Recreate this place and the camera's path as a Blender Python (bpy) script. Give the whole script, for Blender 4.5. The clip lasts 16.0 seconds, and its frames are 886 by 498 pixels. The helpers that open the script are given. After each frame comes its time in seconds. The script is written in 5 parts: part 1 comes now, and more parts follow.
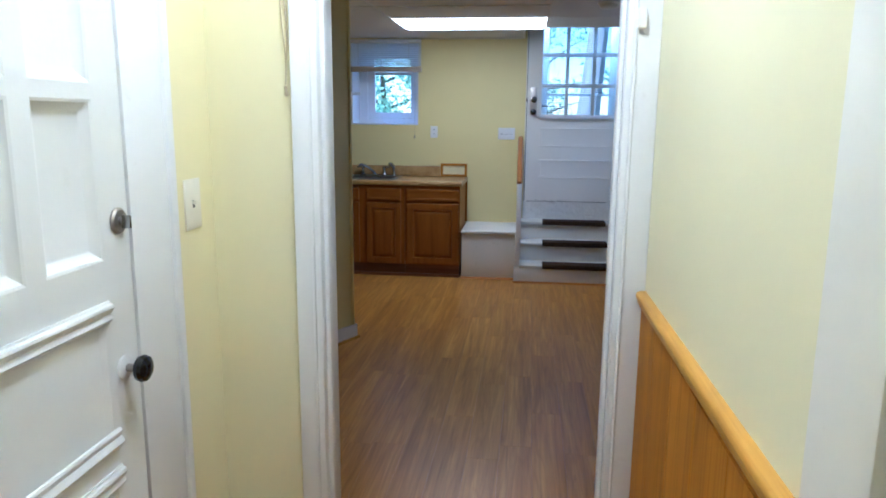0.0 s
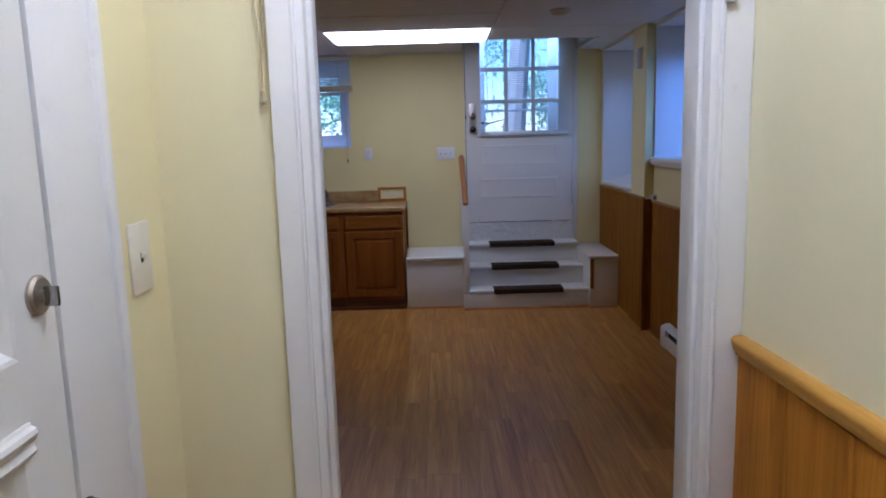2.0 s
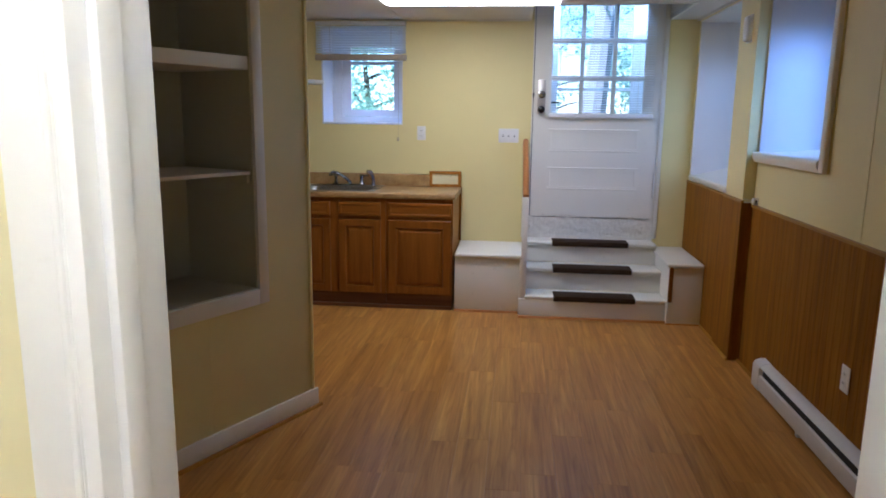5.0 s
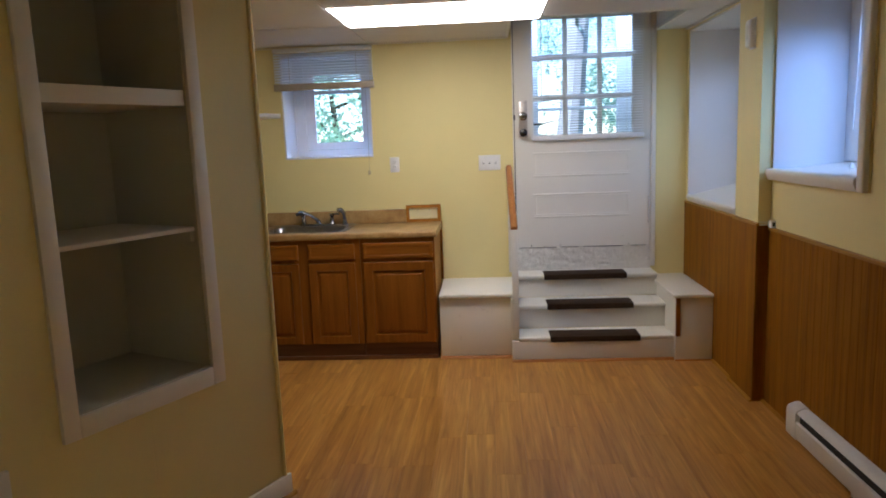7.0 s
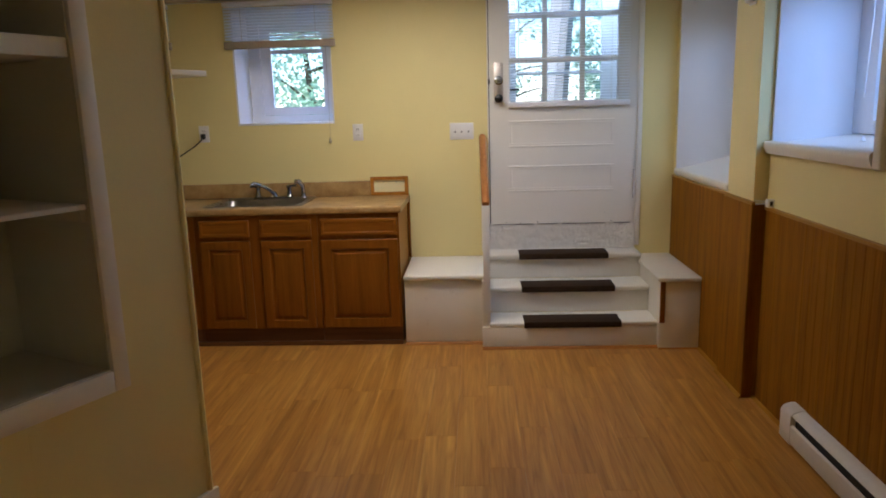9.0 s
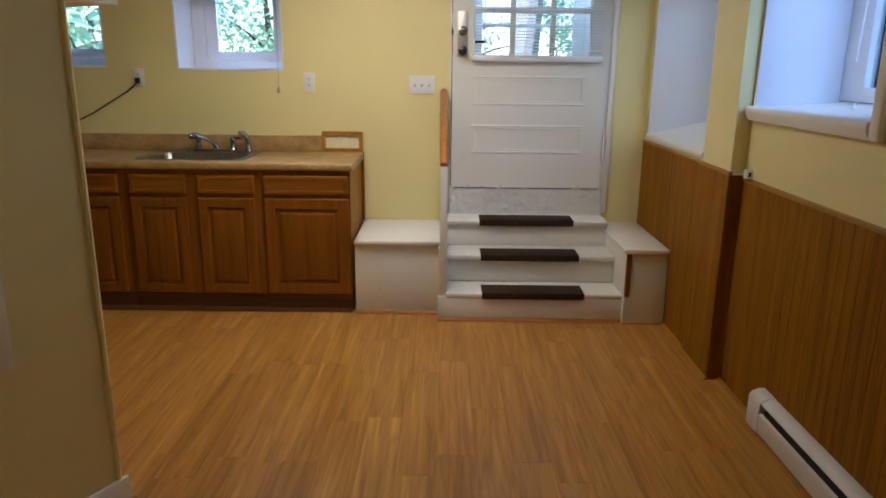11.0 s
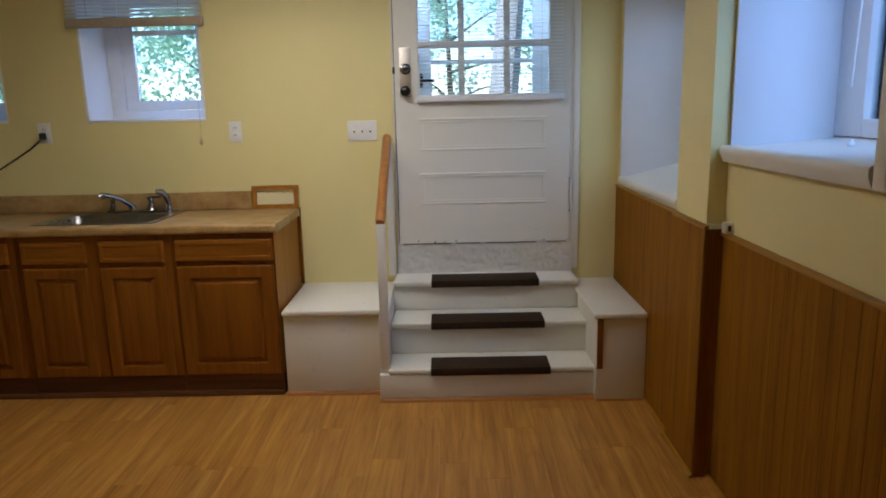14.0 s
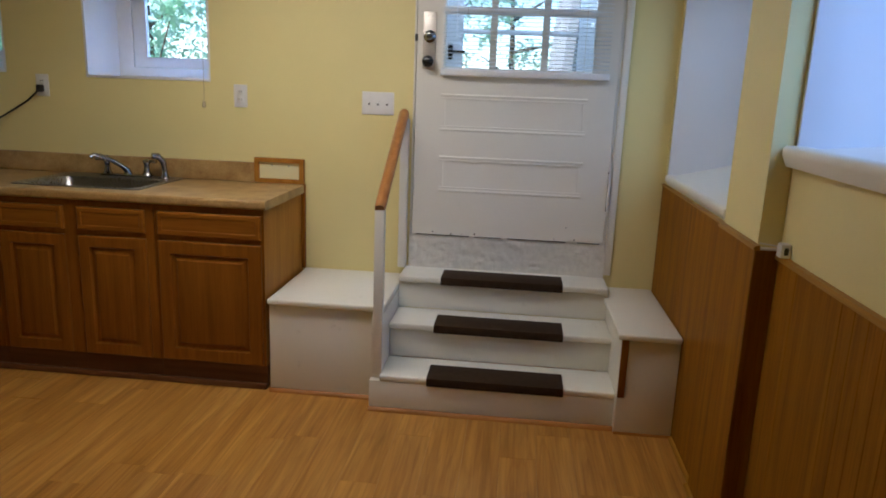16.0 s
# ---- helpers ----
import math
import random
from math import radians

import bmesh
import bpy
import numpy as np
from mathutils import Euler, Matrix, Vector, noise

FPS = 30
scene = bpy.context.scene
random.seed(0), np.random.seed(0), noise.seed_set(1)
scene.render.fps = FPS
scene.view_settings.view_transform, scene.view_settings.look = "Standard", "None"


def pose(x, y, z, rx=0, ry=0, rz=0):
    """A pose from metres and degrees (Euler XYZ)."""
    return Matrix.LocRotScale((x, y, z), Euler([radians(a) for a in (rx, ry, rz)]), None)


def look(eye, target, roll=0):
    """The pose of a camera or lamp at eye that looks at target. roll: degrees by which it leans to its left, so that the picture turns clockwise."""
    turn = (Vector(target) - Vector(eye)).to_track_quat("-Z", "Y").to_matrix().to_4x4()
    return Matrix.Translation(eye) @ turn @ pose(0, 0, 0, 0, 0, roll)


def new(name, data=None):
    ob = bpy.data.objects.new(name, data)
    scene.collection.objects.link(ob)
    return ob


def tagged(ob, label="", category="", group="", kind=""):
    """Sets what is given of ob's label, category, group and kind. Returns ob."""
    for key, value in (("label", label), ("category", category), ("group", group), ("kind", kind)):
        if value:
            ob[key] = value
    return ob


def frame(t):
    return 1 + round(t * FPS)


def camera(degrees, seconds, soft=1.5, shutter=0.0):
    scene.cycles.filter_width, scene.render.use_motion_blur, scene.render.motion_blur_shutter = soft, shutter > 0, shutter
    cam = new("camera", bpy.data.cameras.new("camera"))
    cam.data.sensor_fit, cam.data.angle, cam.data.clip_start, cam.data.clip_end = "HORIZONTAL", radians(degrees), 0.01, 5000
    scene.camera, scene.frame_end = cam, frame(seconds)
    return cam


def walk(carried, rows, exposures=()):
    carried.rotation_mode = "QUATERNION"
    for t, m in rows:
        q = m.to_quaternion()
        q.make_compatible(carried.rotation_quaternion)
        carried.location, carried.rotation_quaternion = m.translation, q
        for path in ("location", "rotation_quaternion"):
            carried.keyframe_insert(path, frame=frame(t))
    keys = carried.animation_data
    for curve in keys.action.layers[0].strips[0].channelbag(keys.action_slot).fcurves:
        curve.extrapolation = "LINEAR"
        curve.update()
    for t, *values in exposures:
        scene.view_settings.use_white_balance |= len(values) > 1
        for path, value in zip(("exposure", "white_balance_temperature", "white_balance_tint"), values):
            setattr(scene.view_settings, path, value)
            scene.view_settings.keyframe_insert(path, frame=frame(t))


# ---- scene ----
cam = camera(64.8, 16.0, soft=1.8)
PATH = [
    (0, (0.544, 0.236, 1.511), (0.309, 2.187, 1.137), 0.5),
    (0.5, (0.465, 0.28, 1.503), (0.17, 2.216, 1.095), 0.8),
    (1, (0.406, 0.419, 1.498), (0.196, 2.376, 1.147), -0.1),
    (1.5, (0.342, 0.544, 1.494), (0.187, 2.506, 1.136), -0.1),
    (2, (0.248, 0.654, 1.485), (0.254, 2.629, 1.172), -1.6),
    (2.5, (0.234, 0.747, 1.478), (0.34, 2.719, 1.161), -1.4),
    (3, (0.309, 0.871, 1.477), (0.208, 2.85, 1.203), -0.2),
    (3.5, (0.356, 0.97, 1.473), (0.176, 2.93, 1.123), -0.1),
    (3.7, (0.353, 1.013, 1.47), (0.199, 2.973, 1.101), 0.0),
    (5.8, (0.415, 1.642, 1.494), (0.156, 3.591, 1.125), 0.1),
    (6, (0.409, 1.678, 1.496), (0.136, 3.623, 1.117), -0.5),
    (6.5, (0.381, 1.794, 1.507), (0.159, 3.759, 1.207), -0.9),
    (7, (0.309, 1.931, 1.516), (0.173, 3.903, 1.212), -2.2),
    (7.5, (0.293, 2.053, 1.503), (0.31, 4.012, 1.1), -1.6),
    (8, (0.335, 2.193, 1.512), (0.242, 4.159, 1.158), -1.2),
    (8.5, (0.377, 2.31, 1.509), (0.29, 4.278, 1.161), -1.0),
    (9, (0.418, 2.36, 1.496), (0.318, 4.319, 1.104), -1.6),
    (9.5, (0.427, 2.38, 1.474), (0.377, 4.335, 1.055), -0.7),
    (9.7, (0.433, 2.405, 1.456), (0.43, 4.357, 1.018), 0.1),
    (11.8, (0.553, 2.784, 1.462), (0.556, 4.718, 0.951), 1.0),
    (12, (0.586, 2.799, 1.454), (0.624, 4.737, 0.962), 1.3),
    (12.5, (0.651, 2.892, 1.458), (0.753, 4.811, 0.902), 1.1),
    (13, (0.69, 3.044, 1.466), (0.797, 4.982, 0.984), 2.1),
    (13.5, (0.745, 3.163, 1.458), (0.876, 5.11, 1.021), 0.8),
    (14, (0.815, 3.245, 1.46), (0.791, 5.205, 1.065), -1.3),
    (14.5, (0.98, 3.311, 1.433), (0.811, 5.275, 1.094), -1.0),
    (15, (1.047, 3.394, 1.43), (0.84, 5.337, 1.005), -1.4),
    (15.5, (1.067, 3.568, 1.431), (0.848, 5.504, 0.979), 1.2),
    (16, (1.039, 3.7, 1.426), (0.845, 5.64, 0.981), 2.2),
]

# ---------------------------------------------------------------- light
EXPO = [(0.0, 1.6, 4350, 13), (0.5, 1.2, 4350, 18), (1.2, 0.86, 4450, 22), (2.0, 0.92, 4550, 26), (3.7, 1.0, 4600, 25), (5.8, 2.19, 5150, 17), (7.0, 1.78, 5500, 18), (8.5, 1.6, 5800, 18), (9.0, 1.64, 5800, 19), (12.5, 1.79, 5700, 12), (13.5, 1.65, 5650, 12), (14.3, 1.43, 5600, 15), (16.0, 1.54, 5650, 15)]
walk(cam, [(t, look(eye, target, roll)) for t, eye, target, roll in PATH], EXPO)

world = bpy.data.worlds.new("sky")
scene.world = world
world.use_nodes = True
wn = world.node_tree
sky = wn.nodes.new("ShaderNodeTexSky")
sky.sky_type = "NISHITA"
sky.sun_disc = False
sky.dust_density, sky.ozone_density = 0.2, 4.0
sky.sun_elevation = radians(48)
sky.sun_rotation = radians(216)
wn.links.new(sky.outputs[0], wn.nodes["Background"].inputs[0])
wn.nodes["Background"].inputs[1].default_value = 0.15

sun_data = bpy.data.lights.new("sun", "SUN")
sun_data.energy, sun_data.angle, sun_data.color = 5.0, radians(0.6), (1.0, 0.95, 0.86)
sun = new("sun", sun_data)
sun.matrix_world = look((-5, -7, 9), (0, 0, 0))

# sky light entering by the four windows and the door, from high in each opening
DEEP, SOFT = (0.32, 0.54, 1.0), (0.50, 0.69, 1.0)
for name, at, aim, w, h, power, spread, tone in (("sky_light_1", (2.262, 5.33, 1.78), (1.99, 6.13, 1.03), 0.7, 0.75, 1.2, 100, DEEP), ("sky_light_2", (2.262, 6.72, 1.75), (1.76, 7.22, 1.1), 0.7, 0.75, 0.6, 110, SOFT),
                                                 ("sky_light_3", (-0.91, 7.80, 2.50), (-0.95, 7.48, 1.75), 0.6, 0.3, 10.0, 180, DEEP), ("sky_light_4", (-2.04, 7.80, 2.50), (-2.08, 7.48, 1.75), 0.6, 0.3, 3.5, 180, DEEP),
                                                 ("sky_light_5", (1.01, 7.46, 2.64), (1.01, 7.48, 1.6), 0.9, 0.16, 5.0, 180, SOFT)):
    ld = bpy.data.lights.new(name, "AREA")
    ld.shape, ld.size, ld.size_y, ld.energy, ld.color, ld.spread = "RECTANGLE", w, h, power, tone, radians(spread)
    new(name, ld).matrix_world = look(at, aim)

ROOM_LAMP, HALL_LAMP = 3.1, 36.0


# ---------------------------------------------------------------- materials
def tree_of(name):
    m = bpy.data.materials.new(name)
    m.use_nodes = True
    return m, m.node_tree.nodes, m.node_tree.links, m.node_tree.nodes["Principled BSDF"]


def where(nodes, links, scale, spread=0.0):
    """World position, stretched; spread shifts it from piece to piece."""
    geo = nodes.new("ShaderNodeNewGeometry")
    mul = nodes.new("ShaderNodeVectorMath")
    mul.operation = "MULTIPLY"
    mul.inputs[1].default_value = scale
    links.new(geo.outputs["Position"], mul.inputs[0])
    if not spread:
        return mul.outputs[0]
    info = nodes.new("ShaderNodeObjectInfo")
    add = nodes.new("ShaderNodeVectorMath")
    add.operation = "ADD"
    m2 = nodes.new("ShaderNodeMath")
    m2.operation = "MULTIPLY"
    m2.inputs[1].default_value = spread
    links.new(info.outputs["Random"], m2.inputs[0])
    links.new(mul.outputs[0], add.inputs[0])
    links.new(m2.outputs[0], add.inputs[1])
    return add.outputs[0]


def noise_at(nodes, links, vec, scale, detail=4.0, rough=0.55, swirl=0.0):
    n = nodes.new("ShaderNodeTexNoise")
    n.inputs["Scale"].default_value, n.inputs["Detail"].default_value, n.inputs["Roughness"].default_value = scale, detail, rough
    n.inputs["Distortion"].default_value = swirl
    links.new(vec, n.inputs["Vector"])
    return n.outputs["Fac"]


def ramp(nodes, links, fac, stops):
    r = nodes.new("ShaderNodeValToRGB")
    while len(r.color_ramp.elements) < len(stops):
        r.color_ramp.elements.new(0.5)
    for e, (p, c) in zip(r.color_ramp.elements, stops):
        e.position, e.color = p, (*c, 1)
    links.new(fac, r.inputs[0])
    return r.outputs[0]


def mixed(nodes, links, a, b, fac, mode="MULTIPLY"):
    m = nodes.new("ShaderNodeMix")
    m.data_type, m.blend_type = "RGBA", mode
    if isinstance(fac, float):
        m.inputs[0].default_value = fac
    else:
        links.new(fac, m.inputs[0])
    links.new(a, m.inputs[6])
    links.new(b, m.inputs[7])
    return m.outputs[2]


def bumped(nodes, links, bsdf, height, strength, dist=0.002):
    b = nodes.new("ShaderNodeBump")
    b.inputs["Strength"].default_value, b.inputs["Distance"].default_value = strength, dist
    links.new(height, b.inputs["Height"])
    links.new(b.outputs[0], bsdf.inputs["Normal"])


def paint(name, col, rough=0.5, mottle=0.08, grain=120.0, relief=0.15, dirt=0.0):
    m, nd, lk, bs = tree_of(name)
    dark = tuple(c * (1 - mottle) for c in col)
    big = noise_at(nd, lk, where(nd, lk, (1, 1, 1)), 1.7, 3)
    c = ramp(nd, lk, big, [(0.3, dark), (0.7, col)])
    if dirt:
        spots = noise_at(nd, lk, where(nd, lk, (1, 1, 1)), 14.0, 6, 0.7)
        d = ramp(nd, lk, spots, [(0.62, (1, 1, 1)), (0.78, (1 - dirt, 1 - dirt * 1.1, 1 - dirt * 1.3))])
        c = mixed(nd, lk, c, d, 1.0)
    lk.new(c, bs.inputs["Base Color"])
    fine = noise_at(nd, lk, where(nd, lk, (1, 1, 1)), grain, 3)
    bumped(nd, lk, bs, fine, relief)
    r = nd.new("ShaderNodeMapRange")
    r.inputs[3].default_value, r.inputs[4].default_value = rough - 0.08, rough + 0.08
    lk.new(big, r.inputs[0])
    lk.new(r.outputs[0], bs.inputs["Roughness"])
    return m


def wood(name, dark, mid, light, along="z", rough=0.4, fine=1.0, spread=9.0, vary=0.15, relief=0.1, sheen=0.3, lines=0.0, streak=0.0):
    m, nd, lk, bs = tree_of(name)
    k = {"x": (0.06, 1, 1), "y": (1, 0.06, 1), "z": (1, 1, 0.06)}[along]
    k2 = {"x": (0.02, 1, 1), "y": (1, 0.02, 1), "z": (1, 1, 0.02)}[along]
    broad = noise_at(nd, lk, where(nd, lk, k, spread), 16.0 * fine, 5, 0.62)
    pores = noise_at(nd, lk, where(nd, lk, k2, spread), 150.0 * fine, 3, 0.6)
    c = ramp(nd, lk, broad, [(0.3, dark), (0.5, mid), (0.72, light)])
    p = ramp(nd, lk, pores, [(0.35, (0.72, 0.66, 0.6)), (0.55, (1, 1, 1))])
    c = mixed(nd, lk, c, p, 0.4)
    if streak:
        flow = noise_at(nd, lk, where(nd, lk, {"x": (0.045, 1, 1), "y": (1, 0.045, 1), "z": (1, 1, 0.045)}[along], spread), 30.0 * fine, 5, 0.62, 0.9)
        g = ramp(nd, lk, flow, [(0.28, (1 - streak, 1 - streak * 1.12, 1 - streak * 1.25)), (0.64, (1, 1, 1))])
        c = mixed(nd, lk, c, g, 1.0)
    if lines:
        rings = noise_at(nd, lk, where(nd, lk, k, spread), 9.0 * fine, 2, 0.5)
        e = 1.0 - lines
        deep, pale = (e, e * 0.95, e * 0.88), (1, 1, 1)
        g = ramp(nd, lk, rings, [(0.355, pale), (0.375, deep), (0.385, pale), (0.435, pale), (0.45, deep), (0.475, pale), (0.51, pale), (0.525, deep), (0.535, pale), (0.60, pale), (0.612, deep), (0.63, pale)])
        c = mixed(nd, lk, c, g, 1.0)
    info = nd.new("ShaderNodeObjectInfo")
    v = ramp(nd, lk, info.outputs["Random"], [(0.0, (1 - vary, 1 - vary * 1.1, 1 - vary * 1.2)), (1.0, (1, 1, 1))])
    c = mixed(nd, lk, c, v, 1.0)
    lk.new(c, bs.inputs["Base Color"])
    bs.inputs["Specular IOR Level"].default_value = sheen
    bumped(nd, lk, bs, pores, relief, 0.001)
    r = nd.new("ShaderNodeMapRange")
    r.inputs[3].default_value, r.inputs[4].default_value = rough - 0.07, rough + 0.1
    lk.new(broad, r.inputs[0])
    lk.new(r.outputs[0], bs.inputs["Roughness"])
    return m


def metal(name, col, rough, scratch=0.0):
    m, nd, lk, bs = tree_of(name)
    bs.inputs["Metallic"].default_value = 1.0
    n = noise_at(nd, lk, where(nd, lk, (8, 1, 1)), 60.0, 3)
    c = ramp(nd, lk, n, [(0.3, tuple(x * 0.85 for x in col)), (0.7, col)])
    lk.new(c, bs.inputs["Base Color"])
    r = nd.new("ShaderNodeMapRange")
    r.inputs[3].default_value, r.inputs[4].default_value = rough, rough + 0.08 + scratch
    lk.new(n, r.inputs[0])
    lk.new(r.outputs[0], bs.inputs["Roughness"])
    return m


def plain(name, col, rough=0.45, wear=0.12, sheen=0.5):
    m, nd, lk, bs = tree_of(name)
    n = noise_at(nd, lk, where(nd, lk, (1, 1, 1)), 35.0, 4)
    c = ramp(nd, lk, n, [(0.3, tuple(x * (1 - wear) for x in col)), (0.7, col)])
    lk.new(c, bs.inputs["Base Color"])
    bs.inputs["Roughness"].default_value = rough
    bs.inputs["Specular IOR Level"].default_value = sheen
    bumped(nd, lk, bs, n, 0.08)
    return m


def glass_material():
    m, nd, lk, bs = tree_of("window_glass")
    nd.remove(bs)
    clear, gloss, fres, mix = (nd.new(k) for k in ("ShaderNodeBsdfTransparent", "ShaderNodeBsdfGlossy", "ShaderNodeFresnel", "ShaderNodeMixShader"))
    clear.inputs[0].default_value = (0.93, 0.95, 0.95, 1)
    gloss.inputs["Roughness"].default_value = 0.02
    fres.inputs[0].default_value = 1.45
    lk.new(fres.outputs[0], mix.inputs[0])
    lk.new(clear.outputs[0], mix.inputs[1])
    lk.new(gloss.outputs[0], mix.inputs[2])
    lk.new(mix.outputs[0], nd["Material Output"].inputs[0])
    return m


def glow(name, col, strength):
    m, nd, lk, bs = tree_of(name)
    bs.inputs["Base Color"].default_value = (0.85, 0.85, 0.82, 1)
    bs.inputs["Emission Color"].default_value = (*col, 1)
    bs.inputs["Emission Strength"].default_value = strength
    return m


def thin(name, col, through_col, share, rough=0.5):
    """A thin sheet that lets part of the light through: blind slats, leaves."""
    m, nd, lk, bs = tree_of(name)
    geo = nd.new("ShaderNodeNewGeometry")
    c = ramp(nd, lk, geo.outputs["Random Per Island"], [(0.0, tuple(x * 0.7 for x in col)), (0.6, col), (1.0, tuple(min(1, x * 1.25) for x in col))])
    lk.new(c, bs.inputs["Base Color"])
    bs.inputs["Roughness"].default_value = rough
    tr, mix = nd.new("ShaderNodeBsdfTranslucent"), nd.new("ShaderNodeMixShader")
    tr.inputs[0].default_value = (*through_col, 1)
    mix.inputs[0].default_value = share
    lk.new(bs.outputs[0], mix.inputs[1])
    lk.new(tr.outputs[0], mix.inputs[2])
    lk.new(mix.outputs[0], nd["Material Output"].inputs[0])
    return m


def counter_material():
    m, nd, lk, bs = tree_of("tan_laminate")
    v = where(nd, lk, (1, 1, 1))
    a = noise_at(nd, lk, v, 9.0, 6, 0.7)
    b = noise_at(nd, lk, v, 160.0, 3, 0.7)
    c = ramp(nd, lk, a, [(0.3, (0.28, 0.155, 0.05)), (0.52, (0.44, 0.285, 0.105)), (0.75, (0.57, 0.40, 0.17))])
    s = ramp(nd, lk, b, [(0.35, (0.74, 0.68, 0.6)), (0.6, (1, 1, 1))])
    lk.new(mixed(nd, lk, c, s, 0.8), bs.inputs["Base Color"])
    bs.inputs["Roughness"].default_value = 0.33
    return m


def stone_material():
    m, nd, lk, bs = tree_of("painted_rough_stone")
    v = where(nd, lk, (1, 1, 1))
    a = noise_at(nd, lk, v, 28.0, 7, 0.72)
    c = ramp(nd, lk, a, [(0.24, (0.30, 0.27, 0.23)), (0.33, (0.72, 0.70, 0.63)), (0.7, (0.81, 0.79, 0.71))])
    lk.new(c, bs.inputs["Base Color"])
    bs.inputs["Roughness"].default_value = 0.6
    bumped(nd, lk, bs, a, 0.9, 0.012)
    return m


YELLOW = paint("yellow_wall_paint", (0.79, 0.69, 0.315), 0.55, 0.06, 90, 0.2)
CREAM = paint("cream_hall_paint", (0.80, 0.735, 0.43), 0.5, 0.05, 90, 0.2)
PALE = paint("pale_cream_hall_paint", (0.82, 0.775, 0.515), 0.5, 0.05, 90, 0.2)
# hall cream with extra lamplight on the doorway wall put into its colour
CREAMLIT = paint("cream_hall_paint_lit", (0.81, 0.752, 0.46), 0.5, 0.05, 90, 0.2)
COOL = paint("cool_white_door_paint", (0.80, 0.80, 0.765), 0.36, 0.05, 50, 0.18, 0.06)
WHITE = paint("white_gloss_paint", (0.80, 0.775, 0.69), 0.38, 0.05, 60, 0.12, 0.06)
TRIM = paint("worn_white_trim_paint", (0.80, 0.80, 0.78), 0.4, 0.06, 24, 0.45, 0.10)
WORN = paint("worn_white_step_paint", (0.82, 0.795, 0.70), 0.42, 0.07, 50, 0.2, 0.22)
REVEAL = paint("white_reveal_paint", (0.80, 0.80, 0.80), 0.5, 0.05, 40, 0.25)
TILE = paint("ceiling_tile_white", (0.74, 0.72, 0.68), 0.85, 0.05, 220, 0.5, 0.08)
# niche lining: the shade of the recess is put into this darker, duller colour
NICHESHADE = paint("niche_inside_shaded", (0.52, 0.51, 0.40), 0.6, 0.08, 70, 0.2)
DARKGAP = plain("dark_gap", (0.03, 0.025, 0.02), 0.9)
PLANK = wood("laminate_oak", (0.45, 0.200, 0.030), (0.60, 0.292, 0.054), (0.74, 0.405, 0.092), "y", 0.30, 0.85, 9.0, 0.13, 0.04, 0.30, 0.12, 0.34)
PANEL = wood("oak_panelling", (0.21, 0.080, 0.004), (0.30, 0.124, 0.006), (0.365, 0.162, 0.010), "z", 0.5, 1.3, 9.0, 0.05, 0.1, 0.06, 0.12, 0.10)
HALLPANEL = wood("honey_oak_panelling", (0.33, 0.128, 0.006), (0.44, 0.188, 0.009), (0.54, 0.25, 0.016), "z", 0.5, 0.8, 9.0, 0.05, 0.1, 0.10, 0.20, 0.15)
RAILWOOD = wood("honey_oak_trim", (0.31, 0.145, 0.011), (0.39, 0.19, 0.016), (0.46, 0.24, 0.026), "y", 0.4, 1.5, 9.0, 0.1, 0.1, 0.2)
HALLRAIL = wood("pale_honey_oak_trim", (0.42, 0.22, 0.025), (0.52, 0.285, 0.036), (0.60, 0.345, 0.055), "y", 0.4, 1.5, 9.0, 0.1, 0.1, 0.2)
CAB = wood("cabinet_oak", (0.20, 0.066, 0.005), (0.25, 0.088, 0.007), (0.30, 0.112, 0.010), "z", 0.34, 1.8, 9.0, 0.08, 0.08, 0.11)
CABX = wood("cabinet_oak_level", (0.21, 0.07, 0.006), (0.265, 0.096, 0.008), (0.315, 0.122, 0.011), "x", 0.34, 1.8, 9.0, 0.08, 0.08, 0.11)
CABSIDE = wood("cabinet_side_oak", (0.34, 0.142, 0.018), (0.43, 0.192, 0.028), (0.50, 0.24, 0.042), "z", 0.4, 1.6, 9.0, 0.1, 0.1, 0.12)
KICK = wood("dark_kick_board", (0.10, 0.038, 0.014), (0.14, 0.055, 0.02), (0.18, 0.075, 0.03), "x", 0.45, 1.6)
HANDRAIL = wood("handrail_oak", (0.34, 0.13, 0.03), (0.44, 0.18, 0.045), (0.52, 0.24, 0.07), "y", 0.3, 2.0)
QROUND = wood("quarter_round_oak", (0.36, 0.15, 0.03), (0.46, 0.2, 0.045), (0.54, 0.26, 0.07), "x", 0.4, 2.0)
MAT = plain("brown_rubber_tread", (0.044, 0.026, 0.014), 0.85, 0.25, 0.15)
COUNTER = counter_material()
STONE = stone_material()
STEEL = metal("brushed_steel", (0.34, 0.34, 0.34), 0.24)
CHROME = metal("chrome", (0.34, 0.34, 0.35), 0.09)
PEWTER = metal("dull_plate", (0.42, 0.39, 0.35), 0.36)
LOCKPLATE = metal("worn_lock_plate", (0.62, 0.58, 0.52), 0.36, 0.08)
BLACK = plain("black_enamel", (0.012, 0.012, 0.012), 0.12)
BLACKCORD = plain("black_rubber", (0.014, 0.013, 0.012), 0.5)
PLASTIC = plain("white_plastic", (0.80, 0.79, 0.76), 0.32, 0.05)
IVORY = plain("ivory_plastic", (0.80, 0.76, 0.64), 0.35, 0.05)
VINYL = plain("white_vinyl", (0.82, 0.83, 0.84), 0.35, 0.04)
ENAMEL = plain("heater_enamel", (0.74, 0.72, 0.66), 0.35, 0.06)
SLAT = thin("blind_slat", (0.74, 0.77, 0.80), (0.70, 0.77, 0.84), 0.65)
